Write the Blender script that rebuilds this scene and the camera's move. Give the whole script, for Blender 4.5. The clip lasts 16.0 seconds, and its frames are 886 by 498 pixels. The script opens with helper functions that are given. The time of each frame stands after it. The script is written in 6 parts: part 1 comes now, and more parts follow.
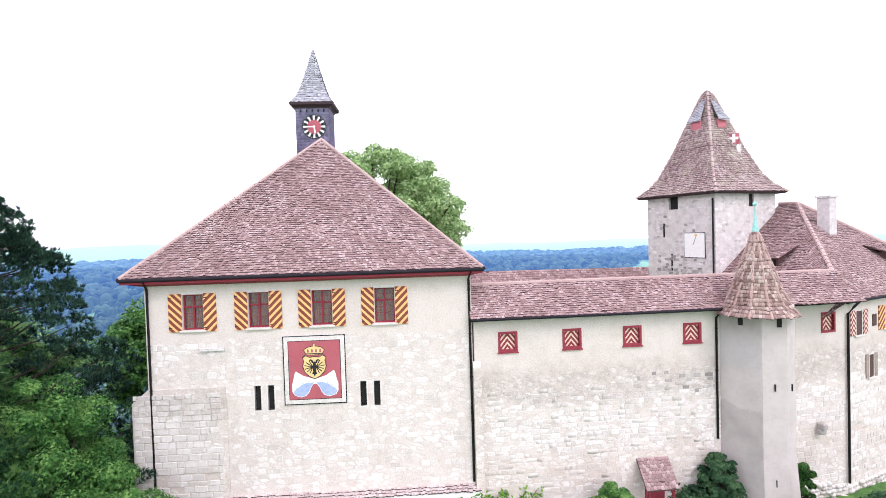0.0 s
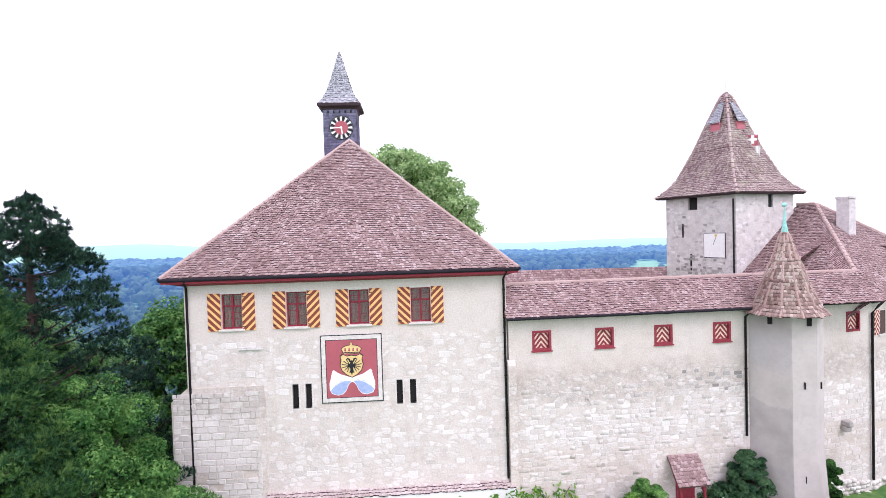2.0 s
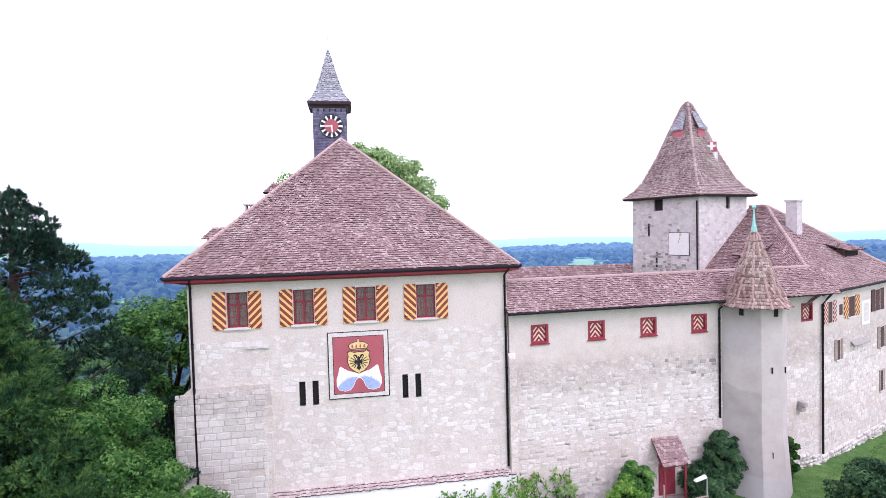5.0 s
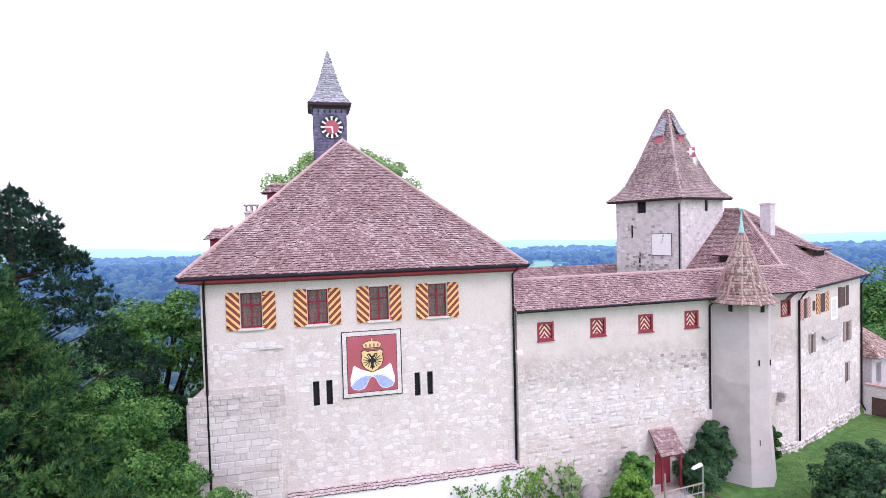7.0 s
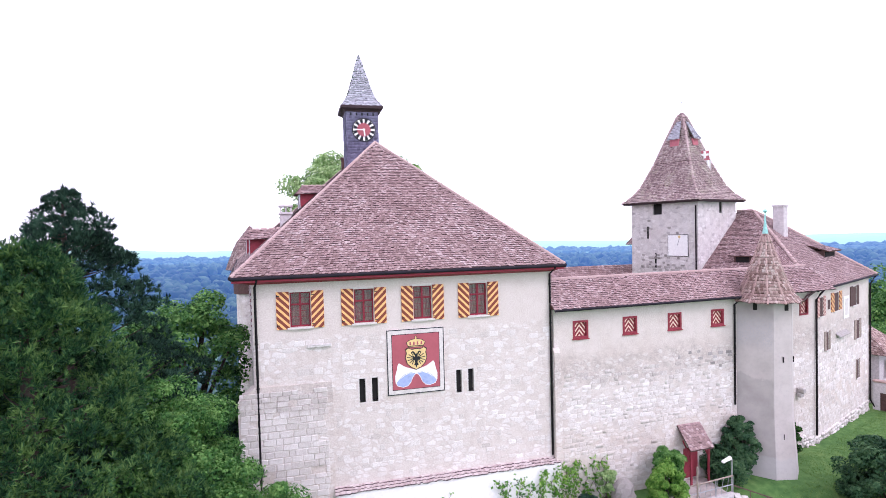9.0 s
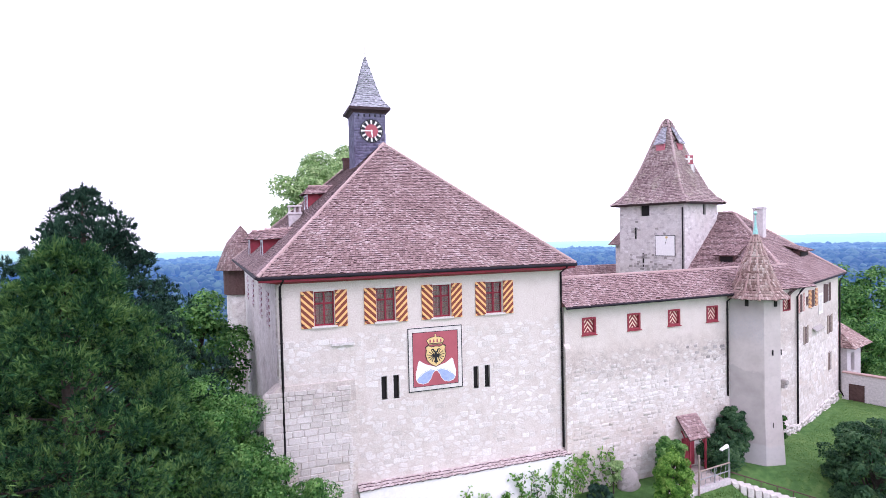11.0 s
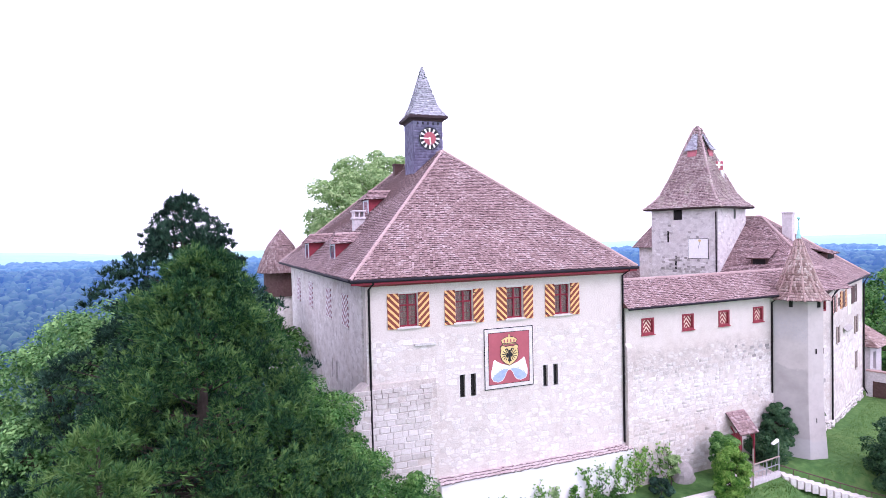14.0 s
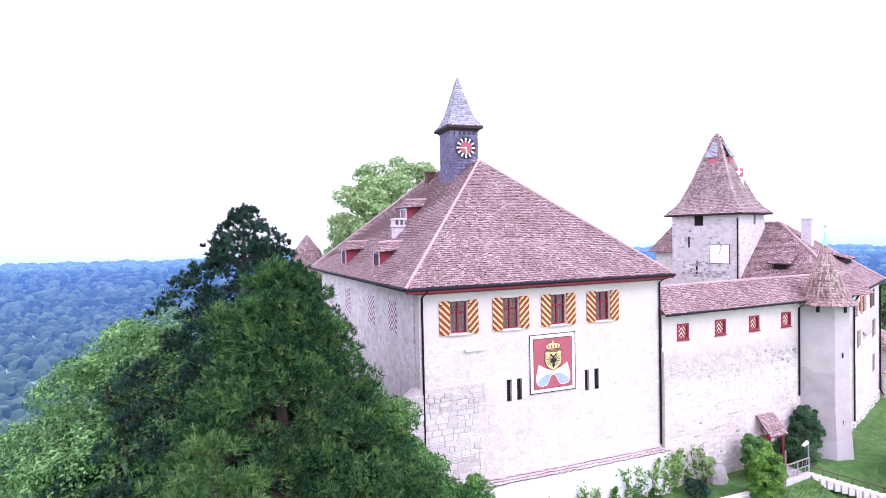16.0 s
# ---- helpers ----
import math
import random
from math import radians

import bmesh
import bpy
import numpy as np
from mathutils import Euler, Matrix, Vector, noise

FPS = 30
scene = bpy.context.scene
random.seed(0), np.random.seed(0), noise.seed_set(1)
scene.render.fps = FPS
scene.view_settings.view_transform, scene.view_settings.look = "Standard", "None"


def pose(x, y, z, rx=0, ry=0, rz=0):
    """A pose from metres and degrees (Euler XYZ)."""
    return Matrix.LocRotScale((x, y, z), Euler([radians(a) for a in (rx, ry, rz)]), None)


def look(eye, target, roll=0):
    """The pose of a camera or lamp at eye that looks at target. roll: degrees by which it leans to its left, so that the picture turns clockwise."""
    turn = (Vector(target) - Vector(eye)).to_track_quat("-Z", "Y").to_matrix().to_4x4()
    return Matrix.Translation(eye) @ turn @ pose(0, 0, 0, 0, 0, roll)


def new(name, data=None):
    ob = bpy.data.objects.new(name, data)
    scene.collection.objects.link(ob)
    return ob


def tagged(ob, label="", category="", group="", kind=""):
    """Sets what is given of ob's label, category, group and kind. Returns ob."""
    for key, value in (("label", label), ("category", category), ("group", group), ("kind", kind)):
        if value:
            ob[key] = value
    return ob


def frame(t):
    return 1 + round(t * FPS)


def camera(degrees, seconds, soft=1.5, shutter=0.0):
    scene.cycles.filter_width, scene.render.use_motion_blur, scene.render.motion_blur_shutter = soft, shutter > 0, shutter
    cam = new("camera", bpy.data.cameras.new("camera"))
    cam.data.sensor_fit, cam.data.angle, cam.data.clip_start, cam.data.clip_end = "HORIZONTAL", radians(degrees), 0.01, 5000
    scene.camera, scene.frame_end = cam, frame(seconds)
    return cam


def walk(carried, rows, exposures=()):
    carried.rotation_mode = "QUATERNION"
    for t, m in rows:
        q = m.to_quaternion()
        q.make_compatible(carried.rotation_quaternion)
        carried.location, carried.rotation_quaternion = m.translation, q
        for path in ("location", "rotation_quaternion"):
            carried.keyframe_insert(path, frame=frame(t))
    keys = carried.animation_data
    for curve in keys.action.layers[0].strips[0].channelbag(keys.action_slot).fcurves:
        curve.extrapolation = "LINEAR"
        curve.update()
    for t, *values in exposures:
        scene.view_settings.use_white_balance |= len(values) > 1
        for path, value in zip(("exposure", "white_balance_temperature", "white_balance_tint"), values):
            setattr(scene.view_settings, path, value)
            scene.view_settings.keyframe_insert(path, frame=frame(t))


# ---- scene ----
cam = camera(78.8, 16.0, 0.85)
METRES, EYE, TILT, LEAN, TURN = 22.0, 12.62, 0.0, 0.0, -5.4
ROWS = [
    (0.0, 0.0, 0.0, 0.0, -0.05, -1.61, 1.75),
    (0.5, -0.0222, -0.0037, 0.0015, -0.21, -1.64, 1.74),
    (1.0, -0.0443, -0.0072, 0.0028, -0.28, -1.65, 1.73),
    (1.5, -0.0659, -0.0113, 0.0039, -0.32, -1.67, 1.72),
    (2.0, -0.0884, -0.0157, 0.0042, -0.38, -1.66, 1.71),
    (2.5, -0.1111, -0.0203, 0.0036, -0.38, -1.63, 1.72),
    (3.0, -0.1349, -0.0262, 0.0028, -0.37, -1.61, 1.74),
    (3.5, -0.1605, -0.0326, 0.0028, -0.43, -1.62, 1.75),
    (4.0, -0.1851, -0.0395, 0.0055, -1.22, -1.74, 1.7),
    (4.5, -0.2107, -0.0453, 0.0092, -4.03, -1.92, 1.6),
    (7.0, -0.3628, -0.0563, 0.0064, -10.83, -1.83, 1.46),
    (7.5, -0.3941, -0.0584, 0.0062, -11.04, -1.8, 1.45),
    (8.0, -0.4272, -0.0601, 0.0073, -11.22, -1.79, 1.43),
    (8.5, -0.4601, -0.0626, 0.0079, -11.36, -1.75, 1.43),
    (11.0, -0.6322, -0.0639, 0.0102, -15.83, -1.74, 1.33),
    (11.5, -0.6671, -0.0639, 0.0105, -16.01, -1.74, 1.32),
    (12.0, -0.7028, -0.0639, 0.0104, -16.19, -1.72, 1.32),
    (12.5, -0.739, -0.0641, 0.0107, -16.37, -1.7, 1.3),
    (13.0, -0.7759, -0.0641, 0.0122, -16.54, -1.67, 1.29),
    (13.5, -0.8135, -0.0632, 0.0173, -16.7, -1.65, 1.3),
    (14.0, -0.8516, -0.0619, 0.0234, -16.82, -1.61, 1.31),
    (14.5, -0.8895, -0.0605, 0.0251, -16.93, -1.61, 1.3),
    (15.0, -0.9266, -0.0599, 0.0262, -17.02, -1.58, 1.3),
    (15.5, -0.9624, -0.0605, 0.0354, -17.1, -1.57, 1.3),
    (16.0, -0.9881, -0.0636, 0.0488, -17.19, -1.57, 1.31),
]
EXPOSURES = [(0.0, 0.64, 6180, 21), (1.5, 0.55, 6100, 23), (3.5, 0.42, 5980, 27), (8.5, 0.45, 5920, 30), (12.5, 0.46, 5780, 34), (13.5, 0.55, 5740, 36), (14.5, 0.7, 5720, 37), (16.0, 0.86, 5700, 37)]
walk(cam, [(t, pose(0, 0, EYE, TILT, LEAN, TURN) @ pose(METRES * x, METRES * y, METRES * z, 90 + pitch, roll, yaw)) for t, x, y, z, yaw, pitch, roll in ROWS], EXPOSURES)

# ---- world and sun ----
SUN_AZ, SUN_EL = 150.0, 48.0     # compass bearing from +y clockwise, height
world = bpy.data.worlds.new("world")
scene.world = world
world.use_nodes = True
wn = world.node_tree
sky = wn.nodes.new("ShaderNodeTexSky")
sky.sky_type = "NISHITA"
sky.sun_disc = False
sky.sun_elevation, sky.sun_rotation = radians(SUN_EL), radians(SUN_AZ)
sky.air_density, sky.dust_density, sky.ozone_density = 1.0, 1.0, 1.0
back = wn.nodes["Background"]
back.inputs[1].default_value = 0.12
wn.links.new(sky.outputs[0], back.inputs[0])
cloud = wn.nodes.new("ShaderNodeBackground")          # bright unbroken cloud
cloud.inputs[0].default_value, cloud.inputs[1].default_value = (0.985, 0.985, 1.02, 1), 1.55
both = wn.nodes.new("ShaderNodeMixShader")
both.inputs[0].default_value = 0.9
wn.links.new(back.outputs[0], both.inputs[1])
wn.links.new(cloud.outputs[0], both.inputs[2])
wn.links.new(both.outputs[0], wn.nodes["World Output"].inputs[0])
sun = new("sun", bpy.data.lights.new("sun", "SUN"))
sun.data.energy, sun.data.angle, sun.data.color = 0.9, radians(18), (1.0, 0.97, 0.93)
az, el = radians(SUN_AZ), radians(SUN_EL)
sun.matrix_world = look((0, 0, 0), (-math.sin(az) * math.cos(el), -math.cos(az) * math.cos(el), -math.sin(el)))


# ---- materials ----
def node(nt, kind, **kw):
    n = nt.nodes.new(kind)
    for key, value in kw.items():
        n.inputs[key.replace("_", " ")].default_value = value
    return n


def ramp(nt, fac, stops):
    n = nt.nodes.new("ShaderNodeValToRGB")
    els = n.color_ramp.elements
    while len(els) < len(stops):
        els.new(0.5)
    for e, (p, c) in zip(els, stops):
        e.position, e.color = p, (*c, 1)
    nt.links.new(fac, n.inputs[0])
    return n.outputs[0]


def mix(nt, fac, a, b, mode="MIX"):
    n = nt.nodes.new("ShaderNodeMix")
    n.data_type, n.blend_type = "RGBA", mode
    for sock, v in ((n.inputs[0], fac), (n.inputs[6], a), (n.inputs[7], b)):
        if hasattr(v, "is_linked"):
            nt.links.new(v, sock)
        else:
            sock.default_value = v if isinstance(v, float) else (*v, 1)
    return n.outputs[2]


def maths(nt, op, a, b=0.0, clamp=False):
    n = nt.nodes.new("ShaderNodeMath")
    n.operation, n.use_clamp = op, clamp
    for sock, v in ((n.inputs[0], a), (n.inputs[1], b)):
        if hasattr(v, "is_linked"):
            nt.links.new(v, sock)
        else:
            sock.default_value = v
    return n.outputs[0]


def noise_tex(nt, scale, detail=4.0, vec=None, rough=0.55):
    n = node(nt, "ShaderNodeTexNoise", Scale=scale, Detail=detail, Roughness=rough)
    if vec is not None:
        nt.links.new(vec, n.inputs["Vector"])
    return n.outputs["Fac"]


def coords(nt, kind="Object", scale=None):
    c = nt.nodes.new("ShaderNodeTexCoord").outputs[kind]
    if scale:
        m = nt.nodes.new("ShaderNodeMapping")
        m.inputs["Scale"].default_value = scale
        nt.links.new(c, m.inputs[0])
        return m.outputs[0]
    return c


def bump(nt, height, strength, dist):
    b = node(nt, "ShaderNodeBump", Strength=strength, Distance=dist)
    nt.links.new(height, b.inputs["Height"])
    return b.outputs[0]


def material(name, rough=0.9, metal=0.0):
    m = bpy.data.materials.new(name)
    m.use_nodes = True
    nt = m.node_tree
    p = nt.nodes["Principled BSDF"]
    p.inputs["Roughness"].default_value, p.inputs["Metallic"].default_value = rough, metal
    return m, nt, p


def plain(name, color, rough=0.7, metal=0.0, vary=0.12, scale=6.0):
    """Paint, metal or wood: one colour with grain and stains at two scales."""
    m, nt, p = material(name, rough, metal)
    p.inputs["Specular IOR Level"].default_value = 0.25
    v = coords(nt)
    n1, n2 = noise_tex(nt, scale, 5, v), noise_tex(nt, scale * 7, 3, v)
    f = maths(nt, "ADD", maths(nt, "MULTIPLY", n1, 0.7), maths(nt, "MULTIPLY", n2, 0.3))
    dark, light = [c * (1 - vary * 1.6) for c in color], [min(1, c * (1 + vary * 1.6)) for c in color]
    nt.links.new(ramp(nt, f, [(0.3, dark), (0.7, light)]), p.inputs["Base Color"])
    nt.links.new(bump(nt, n2, 0.15, 0.01), p.inputs["Normal"])
    return m


def world_place(nt):
    return nt.nodes.new("ShaderNodeNewGeometry").outputs["Position"]


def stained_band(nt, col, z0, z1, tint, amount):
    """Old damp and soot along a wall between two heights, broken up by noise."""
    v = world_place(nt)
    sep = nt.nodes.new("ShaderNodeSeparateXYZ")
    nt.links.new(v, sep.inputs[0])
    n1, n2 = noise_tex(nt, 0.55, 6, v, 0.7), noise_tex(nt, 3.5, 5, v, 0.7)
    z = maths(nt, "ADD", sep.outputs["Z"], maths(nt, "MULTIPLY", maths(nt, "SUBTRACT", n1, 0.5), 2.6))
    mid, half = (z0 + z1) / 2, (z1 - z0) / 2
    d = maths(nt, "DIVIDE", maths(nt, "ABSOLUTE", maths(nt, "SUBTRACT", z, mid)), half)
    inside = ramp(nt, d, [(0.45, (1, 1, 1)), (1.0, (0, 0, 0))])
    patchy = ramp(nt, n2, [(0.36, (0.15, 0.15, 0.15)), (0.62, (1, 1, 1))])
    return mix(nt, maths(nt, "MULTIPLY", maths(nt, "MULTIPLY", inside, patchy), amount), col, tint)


def blotched(nt, col, tint, amount, scale=0.4):
    """Wide brownish weather stains."""
    n = noise_tex(nt, scale, 7, world_place(nt), 0.7)
    return mix(nt, maths(nt, "MULTIPLY", ramp(nt, n, [(0.5, (0, 0, 0)), (0.66, (1, 1, 1))]), amount), col, tint)


def plaster(name, clean, stained, stone, top, soft, streak=0.35, bands=(), blotch=0.35, stony=1.0):
    """Lime-washed rubble wall: smooth render above the height top, worn stone showing through the wash below it."""
    m, nt, p = material(name, 0.93)
    v = coords(nt)
    sep = nt.nodes.new("ShaderNodeSeparateXYZ")
    nt.links.new(v, sep.inputs[0])
    big, mid, fine = noise_tex(nt, 0.35, 5, v), noise_tex(nt, 1.6, 6, v, 0.65), noise_tex(nt, 14.0, 4, v)
    drip = noise_tex(nt, 1.0, 4, coords(nt, "Object", (3.2, 3.2, 0.22)))
    body = ramp(nt, mid, [(0.35, stained), (0.55, clean)])
    body = mix(nt, maths(nt, "MULTIPLY", ramp(nt, drip, [(0.5, (0, 0, 0)), (0.72, (1, 1, 1))]), streak), body, stained)
    # stones of uneven outline: cells in coordinates bent by noise
    bend = node(nt, "ShaderNodeTexNoise", Scale=1.7, Detail=3.0)
    nt.links.new(v, bend.inputs["Vector"])
    shift = nt.nodes.new("ShaderNodeVectorMath")
    shift.operation = "MULTIPLY_ADD"
    shift.inputs[1].default_value = (0.35, 0.35, 0.22)
    nt.links.new(bend.outputs["Color"], shift.inputs[0])
    nt.links.new(v, shift.inputs[2])
    warp = nt.nodes.new("ShaderNodeMapping")
    warp.inputs["Scale"].default_value = (2.3, 2.3, 4.2)
    nt.links.new(shift.outputs[0], warp.inputs[0])
    vor = node(nt, "ShaderNodeTexVoronoi", Scale=1.0)
    nt.links.new(warp.outputs[0], vor.inputs["Vector"])
    edge = nt.nodes.new("ShaderNodeTexVoronoi")
    edge.feature = "DISTANCE_TO_EDGE"
    edge.inputs["Scale"].default_value = 1.0
    nt.links.new(warp.outputs[0], edge.inputs["Vector"])
    joint = ramp(nt, edge.outputs["Distance"], [(0.03, (0, 0, 0)), (0.2, (1, 1, 1))])
    tone = nt.nodes.new("ShaderNodeSeparateColor")
    nt.links.new(vor.outputs["Color"], tone.inputs[0])
    cell = ramp(nt, maths(nt, "ADD", maths(nt, "MULTIPLY", tone.outputs[0], 0.6), maths(nt, "MULTIPLY", mid, 0.4)), stone)
    bare = ramp(nt, maths(nt, "ADD", maths(nt, "MULTIPLY", tone.outputs[1], 0.6), maths(nt, "MULTIPLY", big, 0.6)), [(0.42, (0.08, 0.08, 0.08)), (0.62, (1, 1, 1))])
    seen = maths(nt, "MULTIPLY", maths(nt, "MULTIPLY", joint, bare), stony)
    rubble = mix(nt, seen, body, cell)
    h = maths(nt, "ADD", sep.outputs["Z"], maths(nt, "MULTIPLY", maths(nt, "SUBTRACT", mid, 0.5), soft * 3))
    upper = nt.nodes.new("ShaderNodeMapRange")
    upper.inputs["From Min"].default_value, upper.inputs["From Max"].default_value = top - soft * 0.4, top + soft * 0.4
    nt.links.new(h, upper.inputs["Value"])
    plain_body = mix(nt, 0.6, body, clean)
    col = mix(nt, upper.outputs[0], rubble, plain_body)
    if blotch:
        col = blotched(nt, col, (0.44, 0.37, 0.32), blotch)
    for z0, z1, tint, amount in bands:
        col = stained_band(nt, col, z0, z1, tint, amount)
    col = mix(nt, 0.22, col, ramp(nt, fine, [(0.3, (0.3, 0.28, 0.26)), (0.65, (0.95, 0.93, 0.9))]), "OVERLAY")
    nt.links.new(col, p.inputs["Base Color"])
    low = maths(nt, "SUBTRACT", 1.0, upper.outputs[0])
    relief = maths(nt, "ADD", maths(nt, "MULTIPLY", maths(nt, "MULTIPLY", seen, low), 0.7), maths(nt, "MULTIPLY", fine, 0.3))
    nt.links.new(bump(nt, relief, 0.35, 0.03), p.inputs["Normal"])
    return m


def turret_material():
    """Grey render patched at different times: a pale patch with a rounded foot, rough speckled render above it; faces
    past x = 18.1 painted paler as if lit.
    """
    m, nt, p = material("turret_render", 0.93)
    v = world_place(nt)
    sep = nt.nodes.new("ShaderNodeSeparateXYZ")
    nt.links.new(v, sep.inputs[0])
    n1, n2, n3 = noise_tex(nt, 0.9, 5, v, 0.6), noise_tex(nt, 5.0, 5, v, 0.65), noise_tex(nt, 24.0, 3, v)
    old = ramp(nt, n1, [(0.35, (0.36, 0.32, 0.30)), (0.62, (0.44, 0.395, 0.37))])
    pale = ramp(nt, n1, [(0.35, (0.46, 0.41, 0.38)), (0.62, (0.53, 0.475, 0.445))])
    wob = maths(nt, "MULTIPLY", maths(nt, "SUBTRACT", n1, 0.5), 0.9)
    z = maths(nt, "ADD", sep.outputs["Z"], wob)
    x = maths(nt, "ADD", sep.outputs["X"], maths(nt, "MULTIPLY", wob, 0.12))

    def step(val, a, b):
        r = nt.nodes.new("ShaderNodeMapRange")
        r.inputs["From Min"].default_value, r.inputs["From Max"].default_value = a, b
        nt.links.new(val, r.inputs["Value"])
        return r.outputs[0]
    foot = maths(nt, "ADD", z, maths(nt, "MULTIPLY", maths(nt, "ABSOLUTE", maths(nt, "SUBTRACT", x, 17.8)), -0.5))
    patch = maths(nt, "MULTIPLY", step(foot, 3.1, 3.22), step(z, 7.3, 6.2))
    # Faces towards the light get the paler tone in the colour itself.
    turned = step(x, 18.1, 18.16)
    col = mix(nt, patch, old, pale)
    speck = maths(nt, "MULTIPLY", maths(nt, "MULTIPLY", step(z, 5.0, 5.5), step(z, 7.3, 6.6)), ramp(nt, n3, [(0.45, (0, 0, 0)), (0.55, (1, 1, 1))]))
    col = mix(nt, maths(nt, "MULTIPLY", speck, 0.6), col, (0.42, 0.41, 0.43))
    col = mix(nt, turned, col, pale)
    col = mix(nt, maths(nt, "MULTIPLY", step(z, -1.6, -1.75), 0.6), col, (0.47, 0.45, 0.44))
    col = mix(nt, maths(nt, "MULTIPLY", ramp(nt, n2, [(0.5, (0, 0, 0)), (0.7, (1, 1, 1))]), 0.3), col, (0.36, 0.33, 0.32))
    nt.links.new(col, p.inputs["Base Color"])
    nt.links.new(bump(nt, n3, 0.3, 0.02), p.inputs["Normal"])
    return m


def pieces(name, stops, island=True, rough=0.85, moss=None, moss_amount=0.3, relief=0.01, vary=0.6, bands=(), blotch=0.0):
    """Tiles or stones: each piece its own tone, with grain and lichen over them."""
    m, nt, p = material(name, rough)
    if island:
        r = nt.nodes.new("ShaderNodeNewGeometry").outputs["Random Per Island"]
    else:
        r = nt.nodes.new("ShaderNodeObjectInfo").outputs["Random"]
    v = world_place(nt)
    n1, n2 = noise_tex(nt, 0.5, 4, v), noise_tex(nt, 22.0, 4, v)
    f = maths(nt, "ADD", maths(nt, "MULTIPLY", r, vary), maths(nt, "MULTIPLY", n1, 1.0 - vary))
    col = ramp(nt, f, stops)
    col = mix(nt, 0.35, col, ramp(nt, n2, [(0.3, (0.25, 0.25, 0.25)), (0.7, (0.8, 0.8, 0.8))]), "OVERLAY")
    if moss:
        n3 = noise_tex(nt, 1.1, 6, v, 0.7)
        col = mix(nt, maths(nt, "MULTIPLY", ramp(nt, n3, [(0.52, (0, 0, 0)), (0.68, (1, 1, 1))]), moss_amount), col, moss)
    if blotch:
        col = blotched(nt, col, (0.44, 0.37, 0.32), blotch)
    for z0, z1, tint, amount in bands:
        col = stained_band(nt, col, z0, z1, tint, amount)
    nt.links.new(col, p.inputs["Base Color"])
    nt.links.new(bump(nt, n2, 0.4, relief), p.inputs["Normal"])
    return m


def leafy(name, stops, rough=0.6, through_light=0.25):
    """Foliage: each leaf or tuft its own green, some light passing through."""
    m, nt, p = material(name, rough)
    p.inputs["Specular IOR Level"].default_value = 0.12
    r = nt.nodes.new("ShaderNodeNewGeometry").outputs["Random Per Island"]
    n1 = noise_tex(nt, 1.3, 3, coords(nt))
    col = ramp(nt, maths(nt, "ADD", maths(nt, "MULTIPLY", r, 0.22), maths(nt, "MULTIPLY", n1, 0.78)), stops)
    nt.links.new(col, p.inputs["Base Color"])
    tr = nt.nodes.new("ShaderNodeBsdfTranslucent")
    nt.links.new(col, tr.inputs[0])
    mx = nt.nodes.new("ShaderNodeMixShader")
    mx.inputs[0].default_value = through_light
    nt.links.new(p.outputs[0], mx.inputs[1])
    nt.links.new(tr.outputs[0], mx.inputs[2])
    nt.links.new(mx.outputs[0], nt.nodes["Material Output"].inputs[0])
    return m


def stripes(name, a, b, period, slant, chevron=0.0, share=0.48):
    """Painted slanting bands on boards; chevron: the width over which they fold."""
    m, nt, p = material(name, 0.6)
    v = coords(nt)
    sep = nt.nodes.new("ShaderNodeSeparateXYZ")
    nt.links.new(v, sep.inputs[0])
    x = sep.outputs["X"]
    if chevron:
        x = maths(nt, "ABSOLUTE", x)
    s = maths(nt, "ADD", sep.outputs["Z"], maths(nt, "MULTIPLY", x, slant))
    wob = maths(nt, "MULTIPLY", noise_tex(nt, 9, 2, v), 0.02)
    f = maths(nt, "FRACT", maths(nt, "DIVIDE", maths(nt, "ADD", maths(nt, "ADD", s, wob), 50.0), period))
    band = ramp(nt, f, [(0.0, a), (share - 0.02, a), (share + 0.02, b), (0.97, b)])
    wear = noise_tex(nt, 25, 5, v)
    col = mix(nt, 0.3, band, ramp(nt, wear, [(0.3, (0.3, 0.3, 0.3)), (0.7, (0.75, 0.75, 0.75))]), "OVERLAY")
    nt.links.new(col, p.inputs["Base Color"])
    return m


LIME, STAIN = (0.595, 0.525, 0.48), (0.505, 0.44, 0.40)
STONE = [(0.25, (0.56, 0.51, 0.47)), (0.5, (0.65, 0.605, 0.57)), (0.75, (0.74, 0.705, 0.675))]
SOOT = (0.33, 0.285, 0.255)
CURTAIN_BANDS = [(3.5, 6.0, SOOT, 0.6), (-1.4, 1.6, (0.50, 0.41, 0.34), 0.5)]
STONE_TONES = [(0.15, (0.53, 0.475, 0.43)), (0.5, (0.63, 0.58, 0.54)), (0.85, (0.74, 0.70, 0.66))]
M_HOUSE = plaster("lime_wall", LIME, STAIN, STONE, 7.7, 0.35, blotch=0.25, stony=0.8)
M_SIDE = plaster("worn_wall", (0.64, 0.59, 0.56), (0.40, 0.36, 0.34), STONE, 40.0, 1.5, 0.55, blotch=0.5, stony=0.7)
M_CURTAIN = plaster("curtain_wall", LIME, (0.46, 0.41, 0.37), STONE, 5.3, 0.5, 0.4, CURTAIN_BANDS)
M_TURRET = turret_material()
M_KEEP = plaster("keep_stone", (0.56, 0.52, 0.50), (0.42, 0.39, 0.38), [(0.2, (0.30, 0.28, 0.27)), (0.42, (0.50, 0.47, 0.45)), (0.8, (0.70, 0.67, 0.65))], 60.0, 1.0, 0.3, blotch=0.2, stony=0.8)
M_RUBBLE = pieces("wall_stone", STONE_TONES, island=False, relief=0.05, blotch=0.3)
